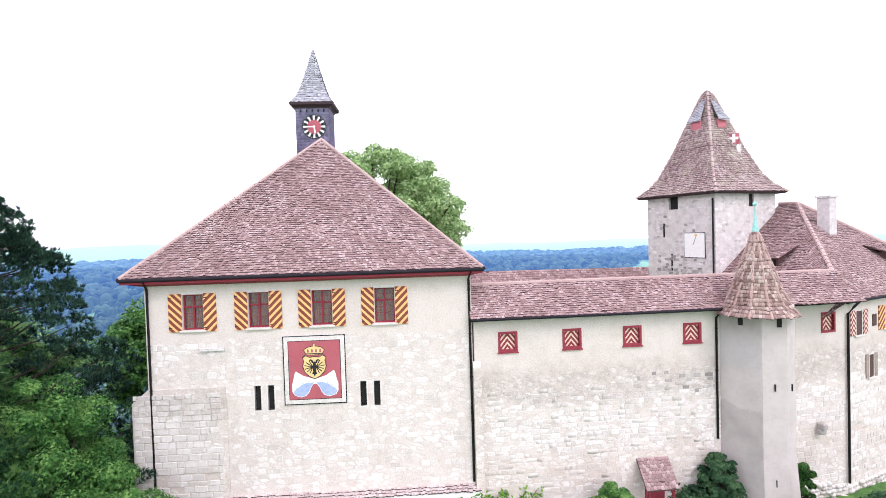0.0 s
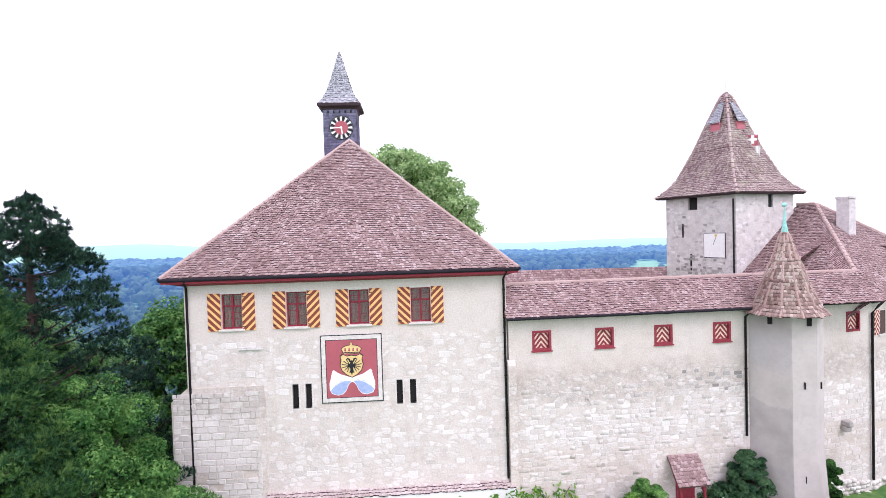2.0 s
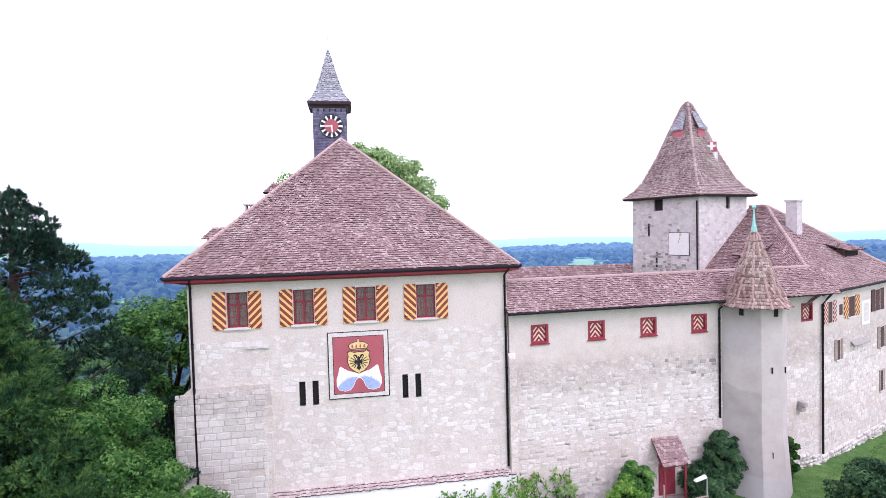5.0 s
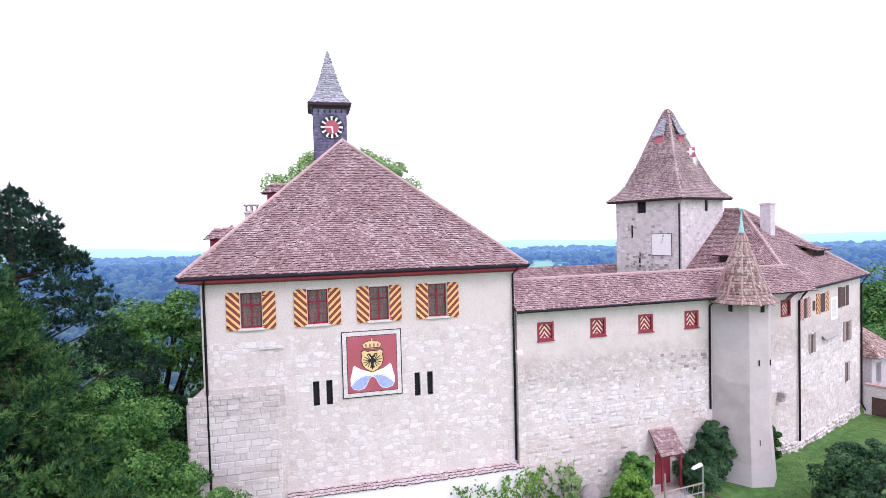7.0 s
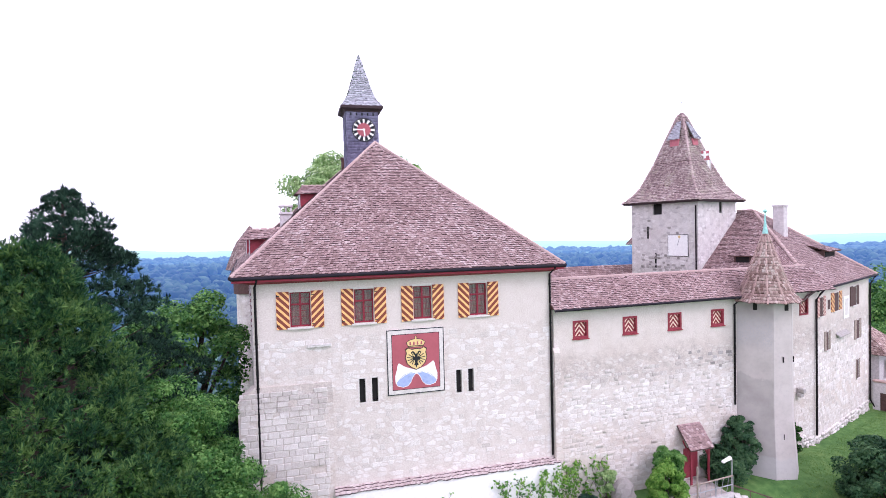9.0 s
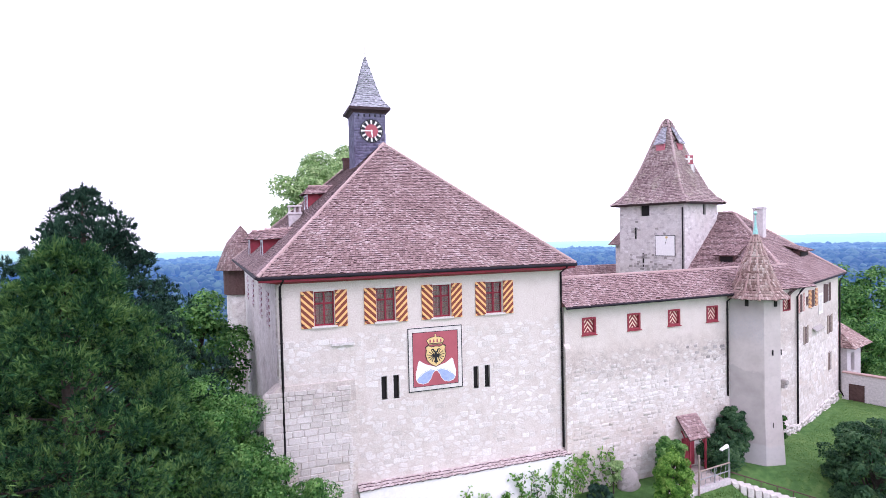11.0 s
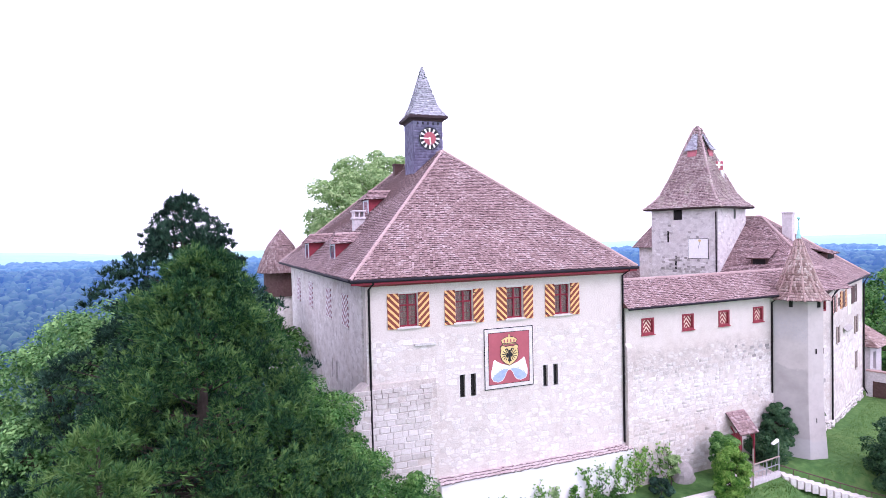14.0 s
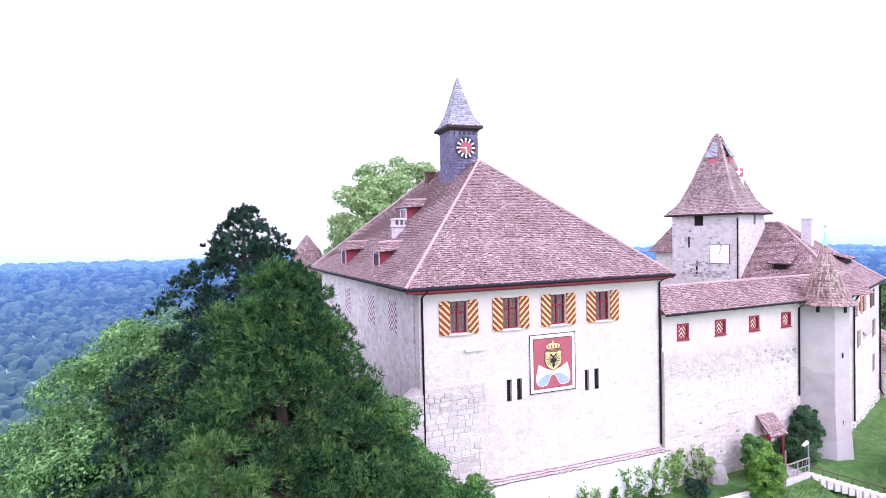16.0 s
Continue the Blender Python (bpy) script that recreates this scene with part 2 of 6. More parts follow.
M_RUBBLE_ALL = pieces("wall_stones", STONE_TONES, relief=0.05, blotch=0.3)
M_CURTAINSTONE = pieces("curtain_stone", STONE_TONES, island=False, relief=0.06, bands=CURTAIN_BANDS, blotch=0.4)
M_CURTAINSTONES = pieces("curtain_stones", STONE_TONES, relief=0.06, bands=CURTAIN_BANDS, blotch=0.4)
M_GREYSTONE = pieces("grey_block", [(0.15, (0.54, 0.49, 0.45)), (0.5, (0.63, 0.58, 0.54)), (0.85, (0.71, 0.665, 0.625))], island=False, relief=0.06, bands=[(3.6, 6.2, (0.36, 0.31, 0.28), 0.5)], blotch=0.35)
M_DARKSTONE = pieces("dark_stone", [(0.1, (0.2, 0.18, 0.17)), (0.5, (0.33, 0.30, 0.28)), (0.9, (0.45, 0.42, 0.4))], island=False, relief=0.05)
M_TILE = pieces("roof_tile", [(0.2, (0.20, 0.122, 0.12)), (0.42, (0.285, 0.18, 0.175)), (0.6, (0.36, 0.24, 0.232)), (0.8, (0.50, 0.385, 0.375))], moss=(0.40, 0.31, 0.29), moss_amount=0.25, vary=0.45)
M_TILE_KEEP = pieces("keep_tile", [(0.2, (0.22, 0.14, 0.15)), (0.45, (0.34, 0.235, 0.23)), (0.62, (0.45, 0.34, 0.325)), (0.85, (0.60, 0.50, 0.47))], moss=(0.52, 0.47, 0.36), moss_amount=0.6, vary=0.45)
M_TILE_TURRET = pieces("turret_tile", [(0.18, (0.20, 0.115, 0.10)), (0.42, (0.32, 0.20, 0.18)), (0.64, (0.44, 0.31, 0.275)), (0.85, (0.66, 0.54, 0.50))], moss=(0.54, 0.45, 0.38), moss_amount=0.3, vary=0.55)
M_RIDGE = pieces("ridge_tile", [(0.15, (0.30, 0.19, 0.175)), (0.5, (0.40, 0.275, 0.255)), (0.85, (0.56, 0.44, 0.41))])
M_COPING = pieces("coping_tile", [(0.15, (0.36, 0.27, 0.25)), (0.5, (0.47, 0.38, 0.355)), (0.85, (0.60, 0.52, 0.49))])
# Shadow line under each tile course, painted as a near-black lip colour.
M_EDGE_SHADE = plain("tile_edge_shade", (0.055, 0.03, 0.033), 0.95, 0, 0.2)
M_DECK = plain("roof_deck", (0.08, 0.04, 0.035), 0.9)
M_SHINGLE = pieces("grey_shingle", [(0.15, (0.30, 0.29, 0.33)), (0.5, (0.40, 0.39, 0.44)), (0.85, (0.52, 0.51, 0.56))])
M_SLATE = pieces("dark_shingle", [(0.15, (0.14, 0.125, 0.205)), (0.5, (0.20, 0.185, 0.29)), (0.85, (0.28, 0.265, 0.39))])
M_RED = plain("red_paint", (0.27, 0.04, 0.055), 0.6)
M_REDFRAME = plain("window_red_paint", (0.24, 0.025, 0.04), 0.55)
M_EAVE = plain("eave_timber", (0.055, 0.035, 0.04), 0.7)
M_GUTTER = plain("gutter_metal", (0.014, 0.011, 0.016), 0.8, 0.0)
M_PIPE = plain("downpipe_metal", (0.018, 0.014, 0.017), 0.8, 0.0)
M_SILL = plain("sill_stone", (0.62, 0.58, 0.54), 0.9)
# Near black, put into the colour for unlit insides at openings and slits.
M_DARK = plain("dark_interior", (0.02, 0.018, 0.018), 0.9)
M_WOOD = plain("weathered_wood", (0.30, 0.24, 0.20), 0.85, 0, 0.2)
M_DARKWOOD = plain("dark_wood", (0.09, 0.05, 0.045), 0.8, 0, 0.2)
M_COPPER = plain("green_copper", (0.28, 0.55, 0.50), 0.6, 0.2, 0.2)
M_WHITE = plain("white_paint", (0.80, 0.78, 0.75), 0.6, 0, 0.05)
M_BLACK = plain("black_paint", (0.02, 0.02, 0.025), 0.5)
M_GOLD = plain("yellow_paint", (0.70, 0.52, 0.23), 0.6)
M_BLUE = plain("blue_paint", (0.34, 0.42, 0.66), 0.7)
M_FIELD = plain("red_field_paint", (0.40, 0.10, 0.12), 0.6, 0, 0.08, 1.0)
# Red of the keep's hoods and flag, with haze mixed into the colour.
M_HAZED_RED = plain("hazed_red", (0.50, 0.16, 0.19), 0.9)
M_PINK = plain("pale_pink_cloth", (0.62, 0.36, 0.38), 0.9)
M_LEAD = plain("grey_metal", (0.45, 0.45, 0.47), 0.4, 0.7)
M_CHIM = plain("chimney_render", (0.55, 0.50, 0.50), 0.9, 0, 0.15)
M_BARK = plain("bark", (0.06, 0.045, 0.038), 0.95, 0, 0.3, 3)
M_CURTAINCLOTH = plain("net_curtain", (0.36, 0.17, 0.165), 0.9, 0, 0.2)
M_STRIPE_L = stripes("stripes_falling", (0.80, 0.46, 0.17), (0.20, 0.035, 0.02), 0.36, 1.0, share=0.44)
M_STRIPE_R = stripes("stripes_rising", (0.80, 0.46, 0.17), (0.20, 0.035, 0.02), 0.36, -1.0, share=0.44)
M_CHEVRON = stripes("chevron_red_white", (0.72, 0.54, 0.44), (0.22, 0.025, 0.035), 0.29, 1.25, 1.0, 0.42)
M_CHEV_PALE = stripes("chevron_pale", (0.74, 0.70, 0.70), (0.27, 0.12, 0.14), 0.36, 1.0, 1.0)
M_LEAF = leafy("broad_leaf", [(0.36, (0.006, 0.026, 0.007)), (0.5, (0.035, 0.11, 0.022)), (0.75, (0.09, 0.20, 0.04))])
M_LEAF_PALE = leafy("pale_leaf", [(0.34, (0.17, 0.29, 0.11)), (0.5, (0.30, 0.45, 0.18)), (0.66, (0.52, 0.64, 0.33))], 0.6, 0.45)
M_LEAF_MID = leafy("mid_leaf", [(0.34, (0.014, 0.06, 0.016)), (0.5, (0.066, 0.185, 0.042)), (0.66, (0.18, 0.34, 0.09))], 0.6, 0.25)
M_LEAF_ASH = leafy("ash_leaf", [(0.34, (0.03, 0.095, 0.028)), (0.5, (0.11, 0.25, 0.075)), (0.66, (0.26, 0.44, 0.15))], 0.6, 0.25)
M_LEAF_VINE = leafy("vine_leaf", [(0.34, (0.03, 0.10, 0.015)), (0.5, (0.10, 0.24, 0.035)), (0.66, (0.24, 0.40, 0.08))], 0.6, 0.25)
M_LEAF_DARK = leafy("dark_leaf", [(0.36, (0.012, 0.04, 0.02)), (0.5, (0.045, 0.11, 0.05)), (0.7, (0.11, 0.20, 0.085))])
M_NEEDLE = leafy("pine_needle", [(0.34, (0.006, 0.03, 0.014)), (0.48, (0.024, 0.08, 0.03)), (0.64, (0.115, 0.21, 0.055))], 0.7, 0.03)
M_NEEDLE_YOUNG = leafy("young_needle", [(0.34, (0.025, 0.075, 0.025)), (0.5, (0.06, 0.135, 0.035)), (0.66, (0.13, 0.22, 0.06))], 0.7, 0.05)
M_NEEDLE_BLUE = leafy("blue_needle", [(0.36, (0.006, 0.016, 0.012)), (0.5, (0.018, 0.050, 0.032)), (0.68, (0.055, 0.125, 0.075))], 0.7, 0.12)
M_GRASS = leafy("grass_blade", [(0.25, (0.07, 0.15, 0.04)), (0.5, (0.11, 0.21, 0.055)), (0.75, (0.18, 0.28, 0.085))], 0.6, 0.5)


def glass_material():
    m, nt, p = material("window_glass", 0.06)
    n = noise_tex(nt, 2.0, 2, coords(nt))
    gl = nt.nodes.new("ShaderNodeBsdfGlossy")
    gl.inputs["Roughness"].default_value = 0.05
    nt.links.new(bump(nt, n, 0.08, 0.02), gl.inputs["Normal"])
    tr = nt.nodes.new("ShaderNodeBsdfTransparent")
    tr.inputs[0].default_value = (0.85, 0.82, 0.84, 1)
    mx = nt.nodes.new("ShaderNodeMixShader")
    mx.inputs[0].default_value = 0.08
    nt.links.new(tr.outputs[0], mx.inputs[1])
    nt.links.new(gl.outputs[0], mx.inputs[2])
    nt.links.new(mx.outputs[0], nt.nodes["Material Output"].inputs[0])
    return m


M_GLASS = glass_material()


def ground_material():
    m, nt, p = material("grass_ground", 0.95)
    p.inputs["Specular IOR Level"].default_value = 0.1
    v = coords(nt)
    n1, n2, n3 = noise_tex(nt, 0.15, 5, v), noise_tex(nt, 2.2, 6, v), noise_tex(nt, 18, 3, v)
    c = ramp(nt, maths(nt, "ADD", maths(nt, "MULTIPLY", n1, 0.5), maths(nt, "MULTIPLY", n2, 0.5)),
             [(0.35, (0.05, 0.12, 0.035)), (0.5, (0.085, 0.175, 0.05)), (0.65, (0.15, 0.24, 0.075))])
    nt.links.new(c, p.inputs["Base Color"])
    nt.links.new(bump(nt, n3, 0.6, 0.05), p.inputs["Normal"])
    return m


M_GROUND = ground_material()
M_PATH = plain("gravel_path", (0.46, 0.40, 0.37), 0.95, 0, 0.2, 3.0)


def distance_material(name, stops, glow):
    """Far woods and fields, the haze of kilometres of blue air added as emission."""
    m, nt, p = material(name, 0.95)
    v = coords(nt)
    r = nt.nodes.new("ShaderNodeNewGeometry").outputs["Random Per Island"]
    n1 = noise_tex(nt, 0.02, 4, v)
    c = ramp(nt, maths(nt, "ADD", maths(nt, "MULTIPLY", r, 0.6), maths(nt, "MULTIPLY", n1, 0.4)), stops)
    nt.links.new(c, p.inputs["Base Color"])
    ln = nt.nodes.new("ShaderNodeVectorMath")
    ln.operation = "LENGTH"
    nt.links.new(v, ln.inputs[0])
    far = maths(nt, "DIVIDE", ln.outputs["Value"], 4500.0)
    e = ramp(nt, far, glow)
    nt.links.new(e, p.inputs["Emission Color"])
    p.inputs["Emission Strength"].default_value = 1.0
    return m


# Haze colours by distance, added as a glow to the far land.
HAZE_GLOW = [(0.0, (0.0, 0.004, 0.008)), (0.1, (0.004, 0.022, 0.075)), (0.3, (0.018, 0.07, 0.25)), (0.5, (0.06, 0.16, 0.38)), (0.66, (0.08, 0.17, 0.40)), (0.85, (0.13, 0.21, 0.44)), (1.0, (0.17, 0.24, 0.48))]
M_FOREST = distance_material("far_woods", [(0.2, (0.012, 0.035, 0.02)), (0.5, (0.03, 0.065, 0.035)), (0.8, (0.06, 0.11, 0.055))], HAZE_GLOW)
M_FIELD_FAR = distance_material("far_fields", [(0.2, (0.15, 0.30, 0.11)), (0.8, (0.26, 0.42, 0.19))], HAZE_GLOW)


# ---- mesh helpers ----
class Mesh:
    """Collects corners and faces for one mesh object."""

    def __init__(self):
        self.v, self.f = [], []

    def poly(self, *pts):
        i = len(self.v)
        self.v += [tuple(p) for p in pts]
        self.f.append(tuple(range(i, i + len(pts))))
        return self

    def box(self, x0, y0, z0, x1, y1, z1, c=0.0):
        """A box; c rounds its long edges off with a chamfer."""
        if c <= 0:
            i = len(self.v)
            self.v += [(x, y, z) for z in (z0, z1) for x, y in ((x0, y0), (x1, y0), (x1, y1), (x0, y1))]
            self.f += [tuple(i + k for k in q) for q in ((0, 3, 2, 1), (4, 5, 6, 7), (0, 1, 5, 4), (1, 2, 6, 5), (2, 3, 7, 6), (3, 0, 4, 7))]
            return self
        ring = [(x0 + c, y0), (x1 - c, y0), (x1, y0 + c), (x1, y1 - c), (x1 - c, y1), (x0 + c, y1), (x0, y1 - c), (x0, y0 + c)]
        mx, my = (x0 + x1) / 2, (y0 + y1) / 2
        sx, sy = max(0.0, 1 - 2 * c / abs(x1 - x0)), max(0.0, 1 - 2 * c / abs(y1 - y0))
        inner = [(mx + (x - mx) * sx, my + (y - my) * sy) for x, y in ring]
        return self.loft([[(x, y, z0) for x, y in inner], [(x, y, z0 + c) for x, y in ring], [(x, y, z1 - c) for x, y in ring], [(x, y, z1) for x, y in inner]])

    def loft(self, rings, caps=True):
        i, n = len(self.v), len(rings[0])
        for r in rings:
            self.v += [tuple(p) for p in r]
        for k in range(len(rings) - 1):
            a, b = i + k * n, i + (k + 1) * n
            self.f += [(a + j, a + (j + 1) % n, b + (j + 1) % n, b + j) for j in range(n)]
        if caps:
            self.f += [tuple(i + j for j in reversed(range(n))), tuple(i + (len(rings) - 1) * n + j for j in range(n))]
        return self

    def prism(self, ring, z0, z1):
        return self.loft([[(x, y, z0) for x, y in ring], [(x, y, z1) for x, y in ring]])

    def tube(self, pts, r, n=8):
        """A round bar along points; r: one radius or one for each point."""
        pts = [Vector(p) for p in pts]
        rs = r if isinstance(r, (list, tuple)) else [r] * len(pts)
        rings = []
        for k, p in enumerate(pts):
            d = (pts[min(k + 1, len(pts) - 1)] - pts[max(k - 1, 0)]).normalized()
            side = d.cross(Vector((0, 0, 1)) if abs(d.z) < 0.9 else Vector((1, 0, 0))).normalized()
            up = d.cross(side)
            rings.append([p + rs[k] * (math.cos(a) * side + math.sin(a) * up) for a in (2 * math.pi * j / n for j in range(n))])
        return self.loft(rings)

    def data(self, name):
        me = bpy.data.meshes.new(name)
        me.from_pydata(self.v, [], self.f)
        me.update()
        return me


def part(name, mesh, mat, parent=None, label="", smooth=False, kind="", at=None):
    """Links a mesh as one object under a thing or a part."""
    me = mesh.data(name) if isinstance(mesh, Mesh) else mesh
    if mat and not me.materials:
        me.materials.append(mat)
    ob = new(name, me)
    if smooth:
        me.polygons.foreach_set("use_smooth", [True] * len(me.polygons))
    ob.parent = parent
    if at is not None:
        ob.matrix_basis = at
    return tagged(ob, label, "", "", kind)


def thing(name, label, category, at=None, group="", kind=""):
    ob = new(name)
    if at is not None:
        ob.matrix_basis = at
    return tagged(ob, label, category, group, kind)


def array_mesh(name, verts, faces_per, mat):
    """Many alike small pieces in one mesh: verts (n, k, 3), the faces of one piece by corner."""
    n, k = verts.shape[:2]
    me = bpy.data.meshes.new(name)
    size = len(faces_per[0])
    idx = (np.arange(n)[:, None, None] * k + np.array(faces_per)[None]).reshape(-1)
    me.vertices.add(n * k)
    me.vertices.foreach_set("co", verts.astype(np.float32).reshape(-1))
    me.loops.add(len(idx))
    me.loops.foreach_set("vertex_index", idx.astype(np.int32))
    me.polygons.add(len(idx) // size)
    me.polygons.foreach_set("loop_start", np.arange(0, len(idx), size, dtype=np.int32))
    me.update(calc_edges=True)
    me.materials.append(mat)
    return me


# ---- roofs ----
def tile_field(rng, p0, p1, q1, q0, row=0.2, wide=0.19, thick=0.035, sag=0.01):
    """Plain tiles in courses over the face p0 p1 (eave) to q1 q0 (top): corners of every tile."""
    p0, p1, q1, q0 = (np.array(p, float) for p in (p0, p1, q1, q0))
    up = (q0 + q1) / 2 - (p0 + p1) / 2
    along = p1 - p0
    nrm = np.cross(along, up)
    nrm /= np.linalg.norm(nrm)
    if nrm[2] < 0:
        nrm = -nrm
    rows = max(1, int(round(np.linalg.norm(up) / row)))
    out = []
    for i in range(rows):
        a, b = i / rows, min(1.0, (i + 1.25) / rows)
        l0, l1, r0, r1 = p0 + (q0 - p0) * a, p0 + (q0 - p0) * b, p1 + (q1 - p1) * a, p1 + (q1 - p1) * b
        length = np.linalg.norm(r0 - l0)
        n = max(1, int(round(length / wide)))
        u = (np.arange(n + 1) + (0.5 if i % 2 else 0.0)) / n
        u = np.clip(np.concatenate(([0.0], u)) if i % 2 else u, 0, 1)
        ua, ub = u[:-1], u[1:]
        keep = ub - ua > 1e-4
        ua, ub = ua[keep], ub[keep]
        m = len(ua)
        gap = 0.03 * (ub - ua)
        j = rng.normal(0, 0.022, (m, 1))
        dz = rng.normal(0, 0.011, (m, 1))
        low = l0 + (r0 - l0) * (ua + gap)[:, None], l0 + (r0 - l0) * (ub - gap)[:, None]
        top = l1 + (r1 - l1) * (ua + gap)[:, None], l1 + (r1 - l1) * (ub - gap)[:, None]
        upn = up / np.linalg.norm(up)
        wave = sag * np.sin(0.7 * (low[0] @ np.array([0.7, 0.9, 0.3])) + i * 0.13)[:, None]
        lift = nrm * (thick + dz + wave)
        base = nrm * wave
        a_, b_ = low[0] + lift + upn * j, low[1] + lift + upn * j
        c_, d_ = top[1] + nrm * (0.004 + wave), top[0] + nrm * (0.004 + wave)
        e_, f_ = low[0] + base - nrm * 0.01 + upn * j, low[1] + base - nrm * 0.01 + upn * j
        out.append(np.stack([a_, b_, c_, d_, e_, f_], 1))
    return np.concatenate(out)


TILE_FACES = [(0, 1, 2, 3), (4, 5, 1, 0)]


def tiles(name, faces, mat, parent, seed=1, **kw):
    rng = np.random.default_rng(seed)
    v = np.concatenate([tile_field(rng, *f, **kw) for f in faces])
    me = array_mesh(name, v, TILE_FACES, mat)
    me.materials.append(M_EDGE_SHADE)
    # every second face is a lip and takes the painted shade
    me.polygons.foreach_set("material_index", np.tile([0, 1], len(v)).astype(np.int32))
    return part(name, me, None, parent, kind="stuff")


def ridge_caps(parent, a, b, mat=None, step=0.42, r=0.13, name="ridge_tile"):
    """Half-round cap tiles along a ridge or hip, each its own piece, one mesh shared."""
    a, b = Vector(a), Vector(b)
    n = max(1, int((b - a).length / step))
    key = (r, step, (mat or M_RIDGE).name)
    me = ridge_caps.made.get(key)
    if me is None:
        m = Mesh()
        rings = []
        for y, s in ((-0.03, 1.08), (step * 0.9, 0.92)):
            rings.append([(s * r * math.cos(t), y, s * r * math.sin(t)) for t in (math.pi * k / 6 for k in range(7))] + [(-s * r, y, -0.06), (s * r, y, -0.06)])
        m.loft(rings)
        me = m.data("ridge_tile")
        ridge_caps.made[key] = me
    d = (b - a).normalized()
    x = d.cross(Vector((0, 0, 1))).normalized()
    z = x.cross(d)
    rot = Matrix((x, d, z)).transposed().to_4x4()
    for k in range(n):
        part(name, me, mat or M_RIDGE, parent, at=Matrix.Translation(a + d * (k * (b - a).length / n)) @ rot)


ridge_caps.made = {}


def wall_panel(w, h0, h1, thick, holes, mesh=None):
    """A wall along x from 0 to w, its face at y = 0 and its back at y = thick, with openings (x0, z0, x1, z1)."""
    m = mesh or Mesh()
    xs = sorted({0.0, w, *(v for q in holes for v in (q[0], q[2]))})
    zs = sorted({h0, h1, *(v for q in holes for v in (q[1], q[3]))})
    for i in range(len(xs) - 1):
        for k in range(len(zs) - 1):
            x0, x1, z0, z1 = xs[i], xs[i + 1], zs[k], zs[k + 1]
            cx, cz = (x0 + x1) / 2, (z0 + z1) / 2
            if any(q[0] < cx < q[2] and q[1] < cz < q[3] for q in holes):
                continue
            m.poly((x0, 0, z0), (x1, 0, z0), (x1, 0, z1), (x0, 0, z1))
            m.poly((x1, thick, z0), (x0, thick, z0), (x0, thick, z1), (x1, thick, z1))
    for x0, z0, x1, z1 in holes:
        m.poly((x0, 0, z0), (x0, thick, z0), (x1, thick, z0), (x1, 0, z0))
        m.poly((x0, 0, z1), (x1, 0, z1), (x1, thick, z1), (x0, thick, z1))
        m.poly((x0, 0, z0), (x0, 0, z1), (x0, thick, z1), (x0, thick, z0))
        m.poly((x1, 0, z0), (x1, thick, z0), (x1, thick, z1), (x1, 0, z1))
    for x in (0.0, w):
        m.poly((x, 0, h0), (x, thick, h0), (x, thick, h1), (x, 0, h1))
    for z in (h0, h1):
        m.poly((0, 0, z), (w, 0, z), (w, thick, z), (0, thick, z))
    return m


STONE_MESHES = {}


def stone_mesh(rng):
    """A worn block of unit size, face towards -y, its corners knocked off."""
    m = Mesh()
    c = lambda s: s * (1 + rng.uniform(-0.06, 0.06))
    base, mid, face = [], [], []
    for x, z in ((0.5, -0.40), (0.5, 0.40), (0.44, 0.5), (-0.44, 0.5), (-0.5, 0.40), (-0.5, -0.40), (-0.44, -0.5), (0.44, -0.5)):
        x, z = c(x), c(z)
        base.append((x, 0.3, z)), mid.append((x, -0.55, z)), face.append((x * 0.93, -1.0 + rng.uniform(-0.2, 0.2), z * 0.88))
    m.loft([face, mid, base])
    return m.data("stone")


def stones(parent, rng, cells, mat, proud=0.035):
    """Stones at (x, z, width, height) on a wall face y = 0, each a piece of the wall."""
    made = STONE_MESHES.setdefault(mat.name, [stone_mesh(random.Random(k)) for k in range(8)] if mat.name not in STONE_MESHES else None)
    for x, z, w, h in cells:
        ob = part("stone", rng.choice(made), mat, parent)
        ob.matrix_basis = Matrix.Translation((x, 0, z)) @ Matrix.Diagonal((w, proud * rng.uniform(0.6, 1.3), h, 1))


def stones_rest(parent, rng, cells, mat, proud=0.03):
    """The many further stones of a wall, joined."""
    if not cells:
        return None
    v = []
    for x, z, w, h in cells:
        p = proud * rng.uniform(0.6, 1.3)
        j = [rng.uniform(-0.02, 0.02) for _ in range(8)]
        a, b = w / 2, h / 2
        v.append([(x - a + j[0], 0.005, z - b), (x + a + j[1], 0.005, z - b), (x + a + j[2], 0.005, z + b), (x - a + j[3], 0.005, z + b),
                  (x - a * 0.92, -p, z - b * 0.84 + j[4]), (x + a * 0.92, -p, z - b * 0.84 + j[5]), (x + a * 0.92, -p, z + b * 0.84 + j[6]), (x - a * 0.92, -p, z + b * 0.84 + j[7])])
    me = array_mesh("stonework", np.array(v), [(4, 5, 6, 7), (0, 1, 5, 4), (1, 2, 6, 5), (2, 3, 7, 6), (3, 0, 4, 7)], mat)
    return part("stonework", me, None, parent, kind="stuff")


